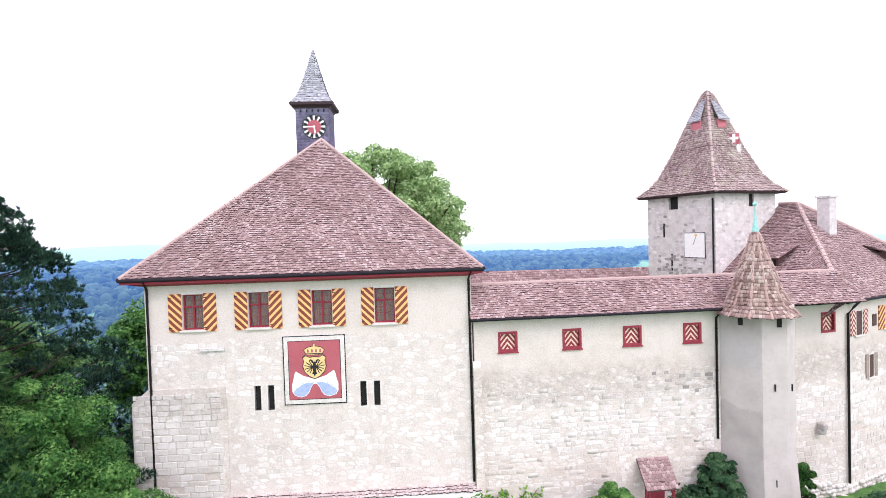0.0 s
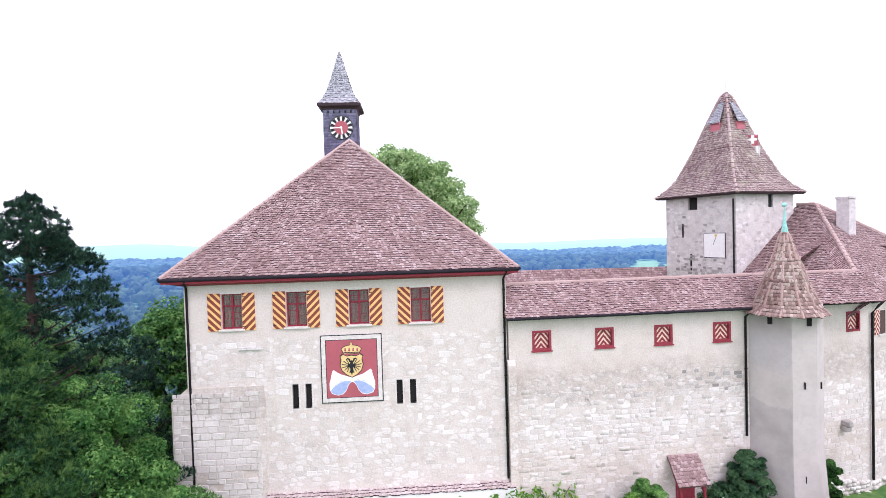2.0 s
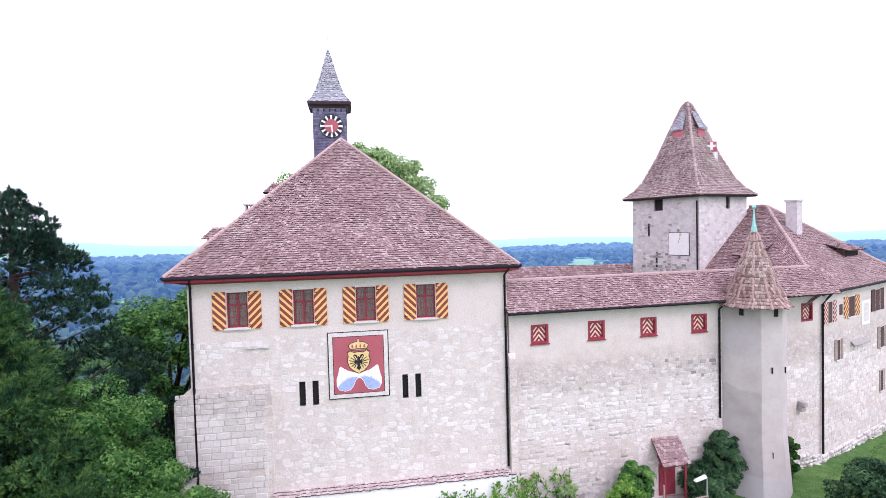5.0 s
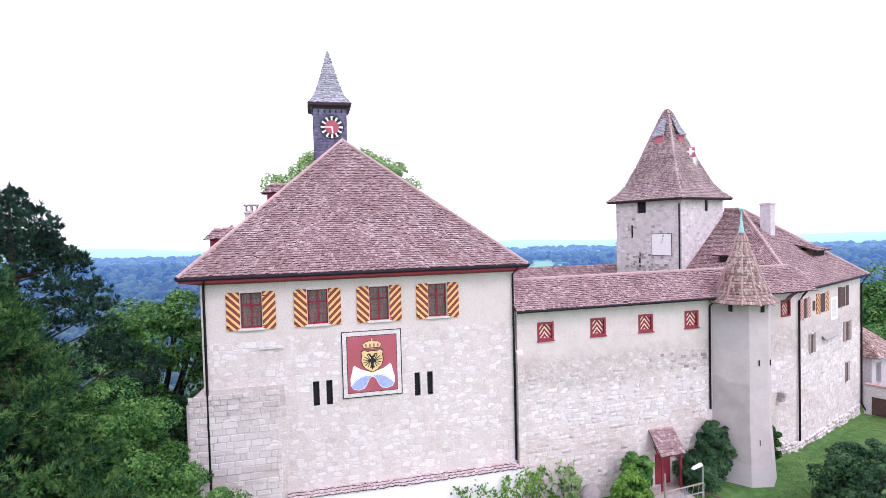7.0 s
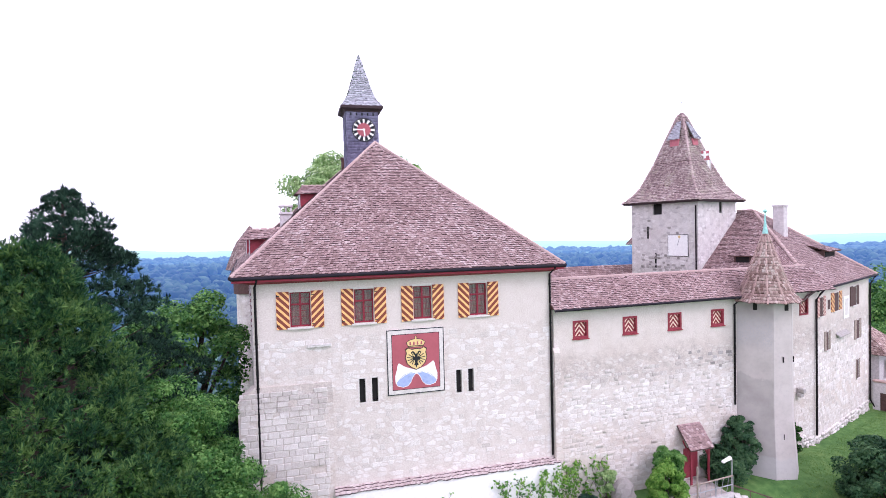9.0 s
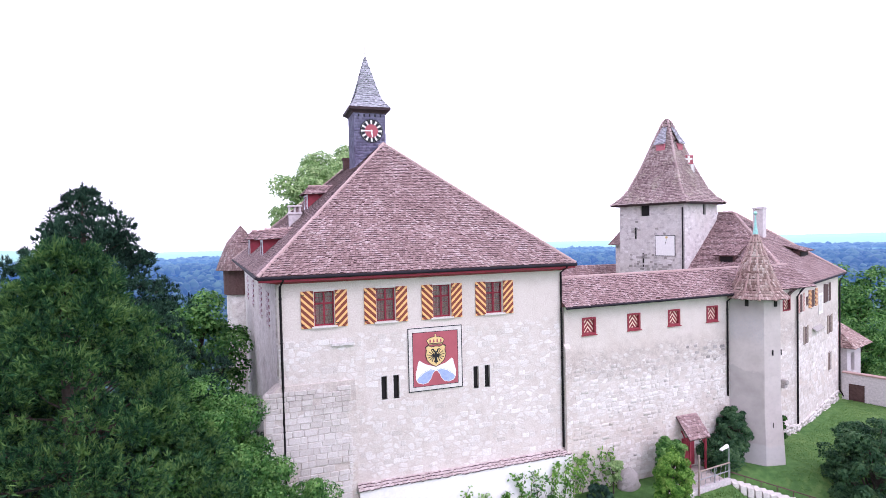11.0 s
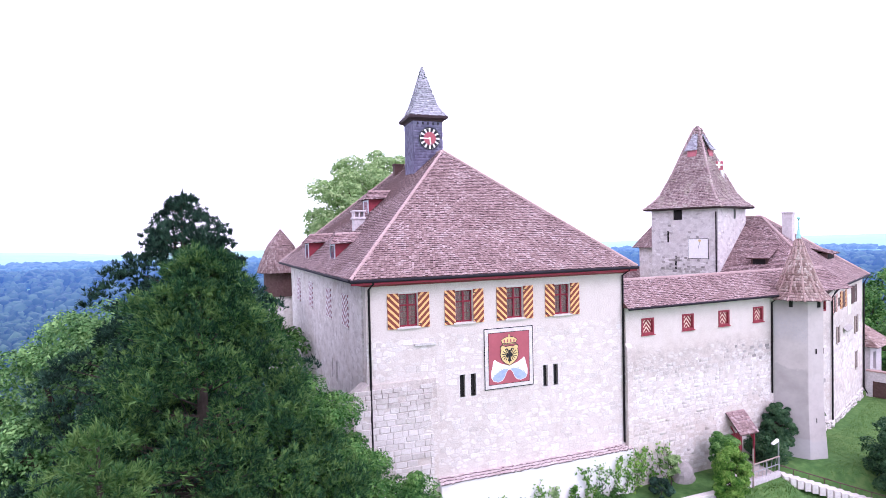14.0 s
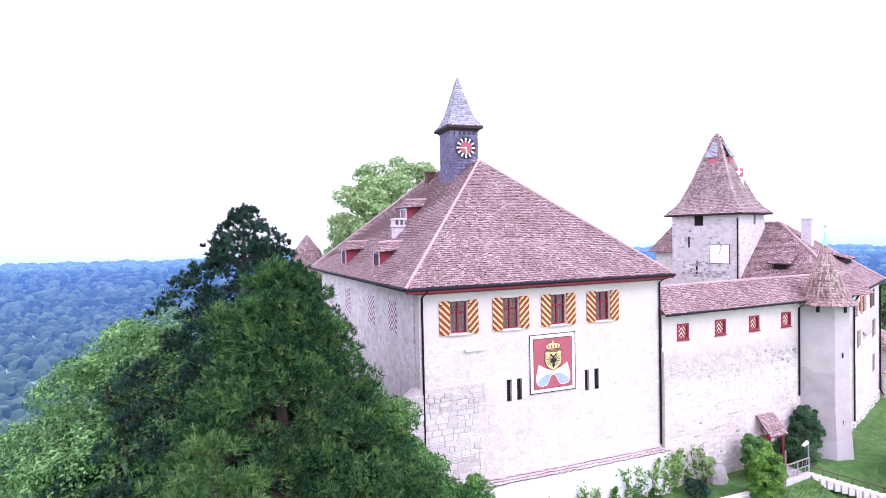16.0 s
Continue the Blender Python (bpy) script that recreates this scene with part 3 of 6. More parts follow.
def coursed(rng, x0, x1, z0, z1, h, w, keep=1.0, clear=()):
    """Cells of a coursed wall, w and h their middle sizes; keep: the share of them that shows."""
    cells, z = [], z0
    while z < z1 - h * 0.5:
        hh = h * rng.uniform(0.8, 1.2)
        x = x0 - rng.uniform(0, w)
        while x < x1:
            ww = w * rng.uniform(0.55, 1.5)
            a, b = max(x, x0), min(x + ww, x1)
            cx, cz = (a + b) / 2, z + hh / 2
            if b - a > 0.12 and rng.random() < keep and not any(q[0] - ww / 2 < cx < q[2] + ww / 2 and q[1] - hh / 2 < cz < q[3] + hh / 2 for q in clear):
                cells.append((cx, cz + rng.uniform(-0.01, 0.01), (b - a) * 0.93, hh * 0.88))
            x += ww
        z += hh
    return cells


# ---- ground and distance ----
def smooth(a, b, x):
    t = min(1.0, max(0.0, (x - a) / (b - a)))
    return t * t * (3 - 2 * t)


def ground_height(x, y):
    """The castle's hilltop, its slopes, the valley and the hills beyond."""
    front, left, behind, right = max(0, 23.2 - y), max(0, -9.0 - x), max(0, y - 62.0), max(0, x - 52.0)
    front *= 1.0 - 0.3 * smooth(12, 26, x)
    d = math.sqrt(front * front + left * left + behind * behind + right * right)
    h = -2.95 - 0.42 * min(d, 30) - 0.55 * min(max(d - 30, 0), 110)
    h -= 0.5 * smooth(24, 40, x) * (1 - smooth(0, 30, d))
    u = min(1.3, max(0.0, ((x - 14.0) * 5.2 + (y - 24.05) * -3.45) / 38.94))
    gap = math.hypot(x - 14.0 - 5.2 * u, y - 24.05 + 3.45 * u)
    if gap < 3 and 0 < u < 1.3:
        h = min(h, h - 0.9 * (1 - smooth(0.6, 2.4, gap)) * smooth(0, 0.15, u))
    r = math.hypot(x, y - 30)
    if r > 160:
        w = smooth(160, 420, r)
        roll = 14 * noise.noise((x / 420, y / 420, 3.1)) + 30 * noise.noise((x / 1300, y / 1300, 7.7))
        bearing = math.atan2(x, y - 30)
        ridge = 34 * math.exp(-((r - 1500 - 250 * noise.noise((x / 900, y / 900, 1.0))) / 420) ** 2)
        far = (12 + 100 * smooth(-0.05, -0.45, bearing) + 38 * smooth(0.55, 1.0, bearing)) * smooth(2400, 4500, r) * (0.8 + 0.35 * noise.noise((x / 700, y / 700, 5.0)))
        h = h * (1 - w) + w * (-100 + 0.5 * roll * smooth(200, 700, r) + ridge + far)
    return h


def terrain():
    rs = [0.0]
    step = 1.2
    while rs[-1] < 4700:
        rs.append(rs[-1] + step)
        if rs[-1] > 45:
            step *= 1.075
    n = 200
    near, far = Mesh(), Mesh()
    cx, cy = 5.0, 30.0
    split = min(k for k, r in enumerate(rs) if r > 300)

    def ring(k):
        return [(cx + rs[k] * math.sin(2 * math.pi * j / n), cy + rs[k] * math.cos(2 * math.pi * j / n)) for j in range(n)]
    for mesh, lo, hi in ((near, 0, split), (far, split, len(rs) - 1)):
        grid = [[(x, y, ground_height(x, y)) for x, y in ring(k)] for k in range(lo, hi + 1)]
        if lo == 0:
            mesh.loft(grid[1:], caps=False)
            mesh.v.append((cx, cy, ground_height(cx, cy)))
            c = len(mesh.v) - 1
            mesh.f += [(c, (j + 1) % n, j) for j in range(n)]
        else:
            mesh.loft(grid, caps=False)
    g = part("ground", near, M_GROUND, smooth=True)
    tagged(g, "green grassy hilltop falling away to wooded slopes", "ground", kind="structure")
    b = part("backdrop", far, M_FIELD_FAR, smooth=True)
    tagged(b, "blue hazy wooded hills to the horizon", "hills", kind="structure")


terrain()


# ---- trees ----
def blob_points(rng, n, fill=0.55):
    """Points near the skin of a unit ball."""
    d = rng.normal(size=(n, 3))
    d /= np.linalg.norm(d, axis=1)[:, None]
    return d * (fill + (1 - fill) * rng.random((n, 1)) ** 0.6)


def leaf_quads(rng, centres, size, out=None, flat=0.0):
    """A bent leaf at each centre, turned outwards: four corners, two faces."""
    n = len(centres)
    a = rng.normal(size=(n, 3)) * 0.55
    if out is not None:
        a += out * 1.1
    a[:, 2] += flat
    a /= np.linalg.norm(a, axis=1)[:, None]
    b = np.cross(a, rng.normal(size=(n, 3)))
    b /= np.linalg.norm(b, axis=1)[:, None]
    c = np.cross(a, b)
    s = (size * rng.uniform(0.6, 1.4, n))[:, None]
    b, c, bend = b * s, c * s * 0.55, a * s * 0.25
    p = centres
    return np.stack([p - b, p - c * 1.0 + bend, p + c * 1.0 + bend, p + b], 1)


LEAF_FACES = [(0, 1, 2), (1, 3, 2)]


def broad_tree(name, label, at, height, spread, mat, seed, leaf=0.2, clumps=60, per=160, base=0.25, tall=1.0, clump=(0.18, 0.36), cat="tree", group=""):
    """A broad-leaved tree: tapered trunk, limbs, and a crown of many leaves in uneven clumps."""
    rng = np.random.default_rng(seed)
    t = thing(name, label, cat, Matrix.Translation(at), group)
    m = Mesh()
    top = Vector((rng.uniform(-0.3, 0.3), rng.uniform(-0.3, 0.3), height * 0.72))
    m.tube([(0, 0, -0.6), (0.05, 0, height * 0.25), top * 0.6, top], [height * 0.03, height * 0.022, height * 0.014, height * 0.004], 9)
    part("trunk", m, M_BARK, t)
    pts, outs = [], []
    mid = np.array([0, 0, height * (base + (1 - base) * 0.5)])
    semi = np.array([spread, spread, height * (1 - base) * 0.5 * tall])
    centres = blob_points(rng, clumps, 0.62) * semi + mid
    centres += rng.normal(0, spread * 0.08, centres.shape)
    for k, c in enumerate(centres):
        if k % 4 == 0:
            limb = Mesh()
            s = top * min(0.9, max(0.25, c[2] / height * 0.75))
            limb.tube([s, s.lerp(Vector(c), 0.5) + Vector((0, 0, -0.1 * spread)), Vector(c)], [height * 0.012, height * 0.008, height * 0.003], 6)
            part("limb", limb, M_BARK, t)
        r = spread * rng.uniform(*clump)
        d = blob_points(rng, per, 0.6)
        d[:, 2] = np.where((d[:, 2] < -0.25) & (rng.random(per) < 0.6), -d[:, 2], d[:, 2])
        pts.append(c + d * np.array([r, r, r * 0.78]) + rng.normal(0, 0.06 * r, (per, 3)))
        outs.append(d)
    v = leaf_quads(rng, np.concatenate(pts), leaf, np.concatenate(outs), 0.5)
    part("crown", array_mesh("crown", v, LEAF_FACES, mat), None, t)
    return t


def needle_tufts(rng, centres, dirs, size, n=12):
    """Brushes of needles, one about each shoot, pointing along it."""
    k = len(centres)
    d = rng.normal(0, 0.5, (k * n, 3)) + np.repeat(dirs, n, 0)
    d /= np.linalg.norm(d, axis=1)[:, None]
    s = (size * rng.uniform(0.7, 1.2, k * n) * np.repeat(rng.uniform(0.75, 1.3, k), n))[:, None]
    p = np.repeat(centres, n, 0) + d * s * rng.uniform(0.0, 0.4, (k * n, 1))
    w = np.cross(d, rng.normal(size=d.shape))
    w /= np.linalg.norm(w, axis=1)[:, None]
    w *= 0.010 + s * 0.06
    return np.stack([p - w, p + w, p + d * s + w * 0.4, p + d * s - w * 0.4], 1)


def pine(name, label, at, height, spread, mat, seed, clumps=600, size=0.16, clump=0.65, upright=0.6, low=0.16, full=2.2, tufts=44, group=""):
    """A pine: straight trunk, limbs, and domed clumps of upturned shoots that end in needle brushes."""
    rng = np.random.default_rng(seed)
    t = thing(name, label, "pine tree", Matrix.Translation(at), group)
    part("trunk", Mesh().tube([(0, 0, -1), (0.1, 0, height * 0.4), (0, 0.1, height * 0.8), (0, 0, height)], [height * 0.022, height * 0.016, height * 0.008, 0.02], 10), M_BARK, t)
    cs, ds = [], []
    lobes = rng.uniform(0.66, 1.16, (13, 7))
    for k in range(clumps):
        f = 1.0 - rng.random() ** 0.8 if k % 12 else rng.uniform(0.8, 1.0)
        a = rng.uniform(0, 2 * math.pi)
        reach = spread * (1.0 - f ** full) ** 0.9 * (0.75 + 1.25 * f if f < 0.2 else 1.0) + 0.25
        reach *= lobes[int(f * 12.99), int(a / 6.2832 * 6.99)]
        rad = float(reach * rng.uniform(0.35, 1.0) ** 0.4)
        z = height * (low + (0.985 - low) * f) + 0.12 * rad
        c = np.array([math.cos(a) * rad, math.sin(a) * rad, z])
        out = np.array([math.cos(a), math.sin(a), 0.0])
        if k % 5 == 0:
            s = np.array([0, 0, max(height * low * 0.7, z - 0.35 * rad)])
            mid = (s + c) / 2 - np.array([0, 0, 0.06 * rad])
            part("limb", Mesh().tube([s, mid, c], [0.02 + 0.014 * rad, 0.015 + 0.008 * rad, 0.01], 5), M_BARK, t)
        r = clump * rng.uniform(0.6, 1.2) * (0.55 + 0.45 * min(1.0, reach / 2.5))
        n = max(8, int(tufts * (r / clump) ** 1.8))
        d = rng.normal(size=(n, 3)) + out * 0.35
        d[:, 2] = np.abs(d[:, 2]) * 0.95 - 0.12
        d /= np.linalg.norm(d, axis=1)[:, None]
        cs.append(c + d * np.array([r, r, r * 0.8]) * rng.uniform(0.6, 1.3, (n, 1)))
        shoot = d + out * 0.15 + np.array([0, 0, upright])
        ds.append(shoot / np.linalg.norm(shoot, axis=1)[:, None])
    cs.append(np.stack([rng.normal(0, 0.1, 24), rng.normal(0, 0.1, 24), height - rng.uniform(0, 1.0, 24)], 1)), ds.append(np.tile([0, 0, 1.0], (24, 1)))
    v = needle_tufts(rng, np.concatenate(cs), np.concatenate(ds), size)
    part("crown", array_mesh("crown", v, [(0, 1, 2, 3)], mat), None, t)
    return t


def far_woods():
    """Thousands of crowns over the valley and hills, one joined mesh."""
    rng = np.random.default_rng(5)
    dirs = []
    for lat, n in ((0.0, 6), (0.75, 5)):
        dirs += [(math.cos(lat) * math.cos(6.283 * k / n + lat), math.cos(lat) * math.sin(6.283 * k / n + lat), math.sin(lat)) for k in range(n)]
    dirs.append((0, 0, 1))
    dirs = np.array(dirs)
    faces = []
    for k in range(6):
        a, b = k, (k + 1) % 6
        faces.append((a, b, 6 + k % 5))
    for k in range(5):
        faces.append((6 + k, (k + 1) % 6, 6 + (k + 1) % 5))
        faces.append((6 + k, 6 + (k + 1) % 5, 11))
    out = []
    for lo, hi, gap in ((130, 500, 8.0), (500, 1000, 11.0), (1000, 1900, 18.0), (1900, 2900, 32.0)):
        area = math.radians(150) / 2 * (hi * hi - lo * lo)
        n = int(area / gap / gap)
        r = np.sqrt(rng.uniform(lo * lo, hi * hi, n))
        a = np.radians(rng.uniform(-62, 88, n))
        x, y = 0 + r * np.sin(a), 30 + r * np.cos(a)
        for px, py, pr in zip(x, y, r):
            if pr > 1700 and noise.noise((px / 350, py / 350, 11.0)) > 0.36:
                continue
            bearing = math.degrees(math.atan2(px, py)) + 3.0 * noise.noise((px / 90, py / 90, 2.0))
            if 24.3 < bearing < 29.4 and 1170 < pr < 1500:      # an open meadow in the woods
                continue
            s = gap * rng.uniform(0.42, 0.8)
            h = s * rng.uniform(0.9, 1.7)
            if pr > 1000:
                h = min(h, 14 + 4 * rng.random())
            sc = np.array([s, s, h]) * (1 + rng.normal(0, 0.14, (12, 1)))
            out.append(dirs * sc + np.array([px, py, ground_height(px, py) + 0.35 * s]))
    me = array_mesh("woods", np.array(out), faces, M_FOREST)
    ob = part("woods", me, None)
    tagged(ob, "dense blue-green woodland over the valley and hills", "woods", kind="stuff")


far_woods()
# ---- end of ground ----


# ---- the great house ----
HOUSE = pose(-12.1, 27.5, 0, 0, 0, -2.4)
HW, HD, EAVE = 16.0, 22.5, 10.75
SKEW, SKEWA = 0.09, math.degrees(math.atan(0.09))    # the side wall runs outwards towards the back
WINDOWS = (2.28, 5.45, 8.55, 11.65)
SLITS = (5.1, 5.75, 10.3, 10.98)
house = thing("great_house", "whitewashed stone castle house with a steep hipped tiled roof", "house", HOUSE)


def under(m, ob):
    """Gives a thing's part a pose of its own."""
    ob.matrix_basis = m
    return ob


holes = [(c - 0.5, 8.27, c + 0.5, 10.02) for c in WINDOWS] + [(x, 4.15, x + 0.31, 5.38) for x in SLITS]
front = part("front_wall", wall_panel(HW, -3.2, EAVE, 0.7, holes), M_HOUSE, house, "lime-washed stone wall, plastered above")
SIDE_WINDOWS, SIDE_SLITS = (4.05, 8.2, 14.0, 19.0), (6.5, 7.7)
side_holes = [(HD - y - 0.65, 7.9, HD - y + 0.65, 9.75) for y in SIDE_WINDOWS] + [(HD - y - 0.18, 4.0, HD - y + 0.18, 5.3) for y in SIDE_SLITS]
side = part("side_wall", wall_panel(HD - 0.7, -12.0, EAVE, 0.7, side_holes), M_SIDE, house, "grey stained stone wall", at=pose(-SKEW * HD, HD, 0, 0, 0, -90 + SKEWA))
part("back_wall", wall_panel(HW + 2.0, -3.2, EAVE, 0.7, []), M_SIDE, house, at=pose(HW, HD + 0.7, 0, 0, 0, 180))
part("courtyard_wall", wall_panel(HD - 0.7, -3.2, EAVE, 0.7, []), M_SIDE, house, at=pose(HW, 0.7, 0, 0, 0, 90))
part("floor_boards", Mesh().box(0.7, 0.7, 7.2, HW - 0.7, HD - 0.1, 7.35), M_WOOD, house)
part("lower_floor", Mesh().box(0.7, 0.7, 2.9, HW - 0.7, HD - 0.1, 3.05), M_WOOD, house)
part("attic_floor", Mesh().box(0.7, 0.7, 10.5, HW - 0.7, HD - 0.1, 10.62), M_WOOD, house)

# roof: eaves all round, hip towards the front, ridge running back
E0, E1, EF, EB = -0.85, HW + 0.55, -0.6, HD + 0.9
ZE, ZR = 10.92, 18.95
AX, AY, BY = 7.45, 8.4, HD - 6.0
c00, c10, c11, c01 = (E0, EF, ZE), (E1, EF, ZE), (E1, EB, ZE), (E0 - SKEW * EB, EB, ZE)
ap, bp = (AX, AY, ZR), (AX - 0.5, BY, ZR)
roof = Mesh()
roof.poly(c00, c10, ap).poly(c10, c11, bp, ap).poly(c11, c01, bp).poly(c01, c00, ap, bp).poly(c00, c01, c11, c10)
part("roof", roof, M_DECK, house, "steep hipped roof")


tiles("roof_tiles", [(c00, c10, ap, ap), (c10, c11, bp, ap), (c11, c01, bp, bp), (c01, c00, ap, bp)], M_TILE, house, 3, row=0.165, wide=0.15, thick=0.045)
for a, b in ((c00, ap), (c10, ap), (ap, bp), (c11, bp), (c01, bp)):
    ridge_caps(house, Vector(a) + Vector((0, 0, 0.03)), Vector(b) + Vector((0, 0, 0.03)), step=0.36, r=0.085)
# eaves: fascia, soffit, red board, gutter
part("fascia", Mesh().box(E0 + 0.02, EF - 0.03, 10.64, E1 - 0.02, EF + 0.06, 10.84), M_REDFRAME, house, "dark red timber fascia")
part("red_soffit", Mesh().loft([[(E0 + .1, EF + .07, 10.66), (E1 - .1, EF + .07, 10.66), (HW, -0.18, 10.5), (0, -0.18, 10.5)], [(E0 + .1, EF + .07, 10.7), (E1 - .1, EF + .07, 10.7), (HW, -0.18, 10.54), (0, -0.18, 10.54)]]), M_RED, house, "red painted soffit boards")
part("soffit", Mesh().loft([[(E0 + .05, EF + .05, 10.85), (E1 - .05, EF + .05, 10.85), (E1 - .05, EB - .05, 10.85), (E0 - SKEW * EB + .05, EB - .05, 10.85)], [(E0, EF, 10.905), (E1, EF, 10.905), (E1, EB, 10.905), (E0 - SKEW * EB, EB, 10.905)]]), M_EAVE, house)
part("eave_board", Mesh().box(0.0, -0.16, 10.52, HW, -0.004, 10.72), M_RED, house, "dark red painted board")
part("eave_board", Mesh().box(0, -0.16, 10.52, HD - 0.1, -0.004, 10.72), M_DARKWOOD, house, at=pose(-SKEW * HD, HD, 0, 0, 0, -90 + SKEWA))
for a, b in (((E0 - .04, EF - .06, 10.83), (E1 + .04, EF - .06, 10.83)), ((E0 - .06, EF, 10.86), (E0 - SKEW * EB - .06, EB, 10.86)), ((E1 + .06, EF, 10.86), (E1 + .06, EB, 10.86))):
    part("gutter", Mesh().tube([a, b], 0.085, 8), M_GUTTER, house)


def downpipe(parent, x, y, z1, z0, ex, ey, ez):
    p = part("downpipe", Mesh().tube([(ex, ey, ez), (ex, ey, ez - 0.12), (x, y, z1), (x, y, z0)], 0.06, 8), M_PIPE, parent, "black metal downpipe", True)
    for k in range(int((z1 - z0) / 2.2)):
        z = z1 - 0.6 - k * 2.2
        part("pipe_clip", Mesh().tube([(x, y, z), (x, y, z + 0.05)], 0.08, 8), M_PIPE, p)


downpipe(house, 0.16, -0.09, 10.35, -2.5, 0.3, EF - 0.06, 10.84)
downpipe(house, HW - 0.12, -0.09, 10.35, 0.05, HW - 0.05, EF - 0.06, 10.84)


# ---- windows of the house ----
def shutter(parent, w, h, mat, at):
    s = part("shutter", Mesh().box(-w / 2, -0.045, 0, w / 2, 0, h, 0.008), mat, parent, at=at)
    for z in (0.18, h - 0.22):
        part("hinge", Mesh().box(-w / 2, -0.056, z, -w / 2 + 0.16, -0.046, z + 0.04), M_BLACK, s)
    return s


def casement(parent, name, c, z0, w, h, shut, label):
    """A red cross window in its opening, with glass, net curtain, sill and two shutters."""
    win = part(name, Mesh().box(-w / 2, 0.16, 0, -w / 2 + 0.07, 0.24, h).box(w / 2 - 0.07, 0.16, 0, w / 2, 0.24, h).box(-w / 2 + .07, 0.16, 0, w / 2 - .07, 0.24, 0.08).box(-w / 2 + .07, 0.16, h - 0.07, w / 2 - .07, 0.24, h), M_REDFRAME, parent, label, at=Matrix.Translation((c, 0, z0)))
    bar = h * 0.62
    part("mullion", Mesh().box(-0.045, 0.15, 0.08, 0.045, 0.235, h - 0.07), M_REDFRAME, win)
    part("transom", Mesh().box(-w / 2 + 0.07, 0.145, bar, w / 2 - 0.07, 0.23, bar + 0.09), M_REDFRAME, win)
    for s in (-1, 1):
        for z in (0.28 * h, 0.45 * h, 0.82 * h):
            part("glazing_bar", Mesh().box(min(s * 0.05, s * (w / 2 - .07)), 0.185, z, max(s * 0.05, s * (w / 2 - .07)), 0.205, z + 0.018), M_REDFRAME, win)
        for a, b in ((0.08, bar), (bar + 0.09, h - 0.07)):
            part("pane", Mesh().box(min(s * 0.045, s * (w / 2 - .07)), 0.208, a, max(s * 0.045, s * (w / 2 - .07)), 0.216, b), M_GLASS, win)
    cloth = Mesh()
    xs = [-w / 2 + 0.08 + (w - 0.16) * k / 24 for k in range(25)]
    for a, b in zip(xs, xs[1:]):
        ya, yb = (0.27 + 0.02 * math.sin(40 * q) for q in (a, b))
        cloth.poly((a, ya, 0.02), (b, yb, 0.02), (b, yb, h - 0.05), (a, ya, h - 0.05))
    part("curtain", cloth, M_CURTAINCLOTH, win, "reddish drawn curtain")
    part("window_sill", Mesh().box(-w / 2 - 0.14, -0.12, -0.1, w / 2 + 0.14, 0.15, -0.005, 0.012), M_SILL, win, "pale stone sill")
    part("lintel", Mesh().box(-w / 2 - 0.08, -0.012, h + 0.005, w / 2 + 0.08, 0.1, h + 0.12, 0.01), M_SILL, win)
    if shut:
        shutter(win, 0.62, h + 0.12, M_STRIPE_L, Matrix.Translation((-w / 2 - 0.34, -0.02, -0.07)))
        shutter(win, 0.62, h + 0.12, M_STRIPE_R, Matrix.Translation((w / 2 + 0.34, -0.02, -0.07)))
    return win


for c in WINDOWS:
    casement(house, "window", c, 8.27, 1.0, 1.75, True, "red cross window between orange striped shutters")
for x in SLITS:
    part("slit_frame", Mesh().box(-0.07, -0.012, -0.07, 0.0, 0.3, 1.30).box(0.31, -0.012, -0.07, 0.38, 0.3, 1.30).box(0.0, -0.012, 1.23, 0.31, 0.3, 1.30).box(0.0, -0.012, -0.07, 0.31, 0.3, 0.0), M_SILL, house, at=Matrix.Translation((x, 0, 4.15)))
    # dark sheet stands in for the unlit room behind the slit
    part("slit_glass", Mesh().box(0, 0.2, 0, 0.31, 0.21, 1.23), M_DARK, house, at=Matrix.Translation((x, 0, 4.15)))
# windows on the side: closed pale chevron shutters
for y in SIDE_WINDOWS:
    w = part("closed_shutter", Mesh().box(-0.65, -0.05, 0, -0.01, 0.05, 1.85, 0.008), M_CHEV_PALE, house, "pale chevron-painted closed shutters", at=pose(-SKEW * y, y, 7.9, 0, 0, -90 + SKEWA))
    part("shutter_leaf", Mesh().box(0.01, -0.05, 0, 0.65, 0.05, 1.85, 0.008), M_CHEV_PALE, w)
    part("window_sill", Mesh().box(-0.75, -0.1, -0.1, 0.75, 0.05, -0.005), M_SILL, w)
for y in SIDE_SLITS:
    # same dark sheet in place of room shade
    part("slit_glass", Mesh().box(-0.18, 0.3, 0, 0.18, 0.31, 1.3), M_DARK, house, at=pose(-SKEW * y, y, 4.0, 0, 0, -90 + SKEWA))


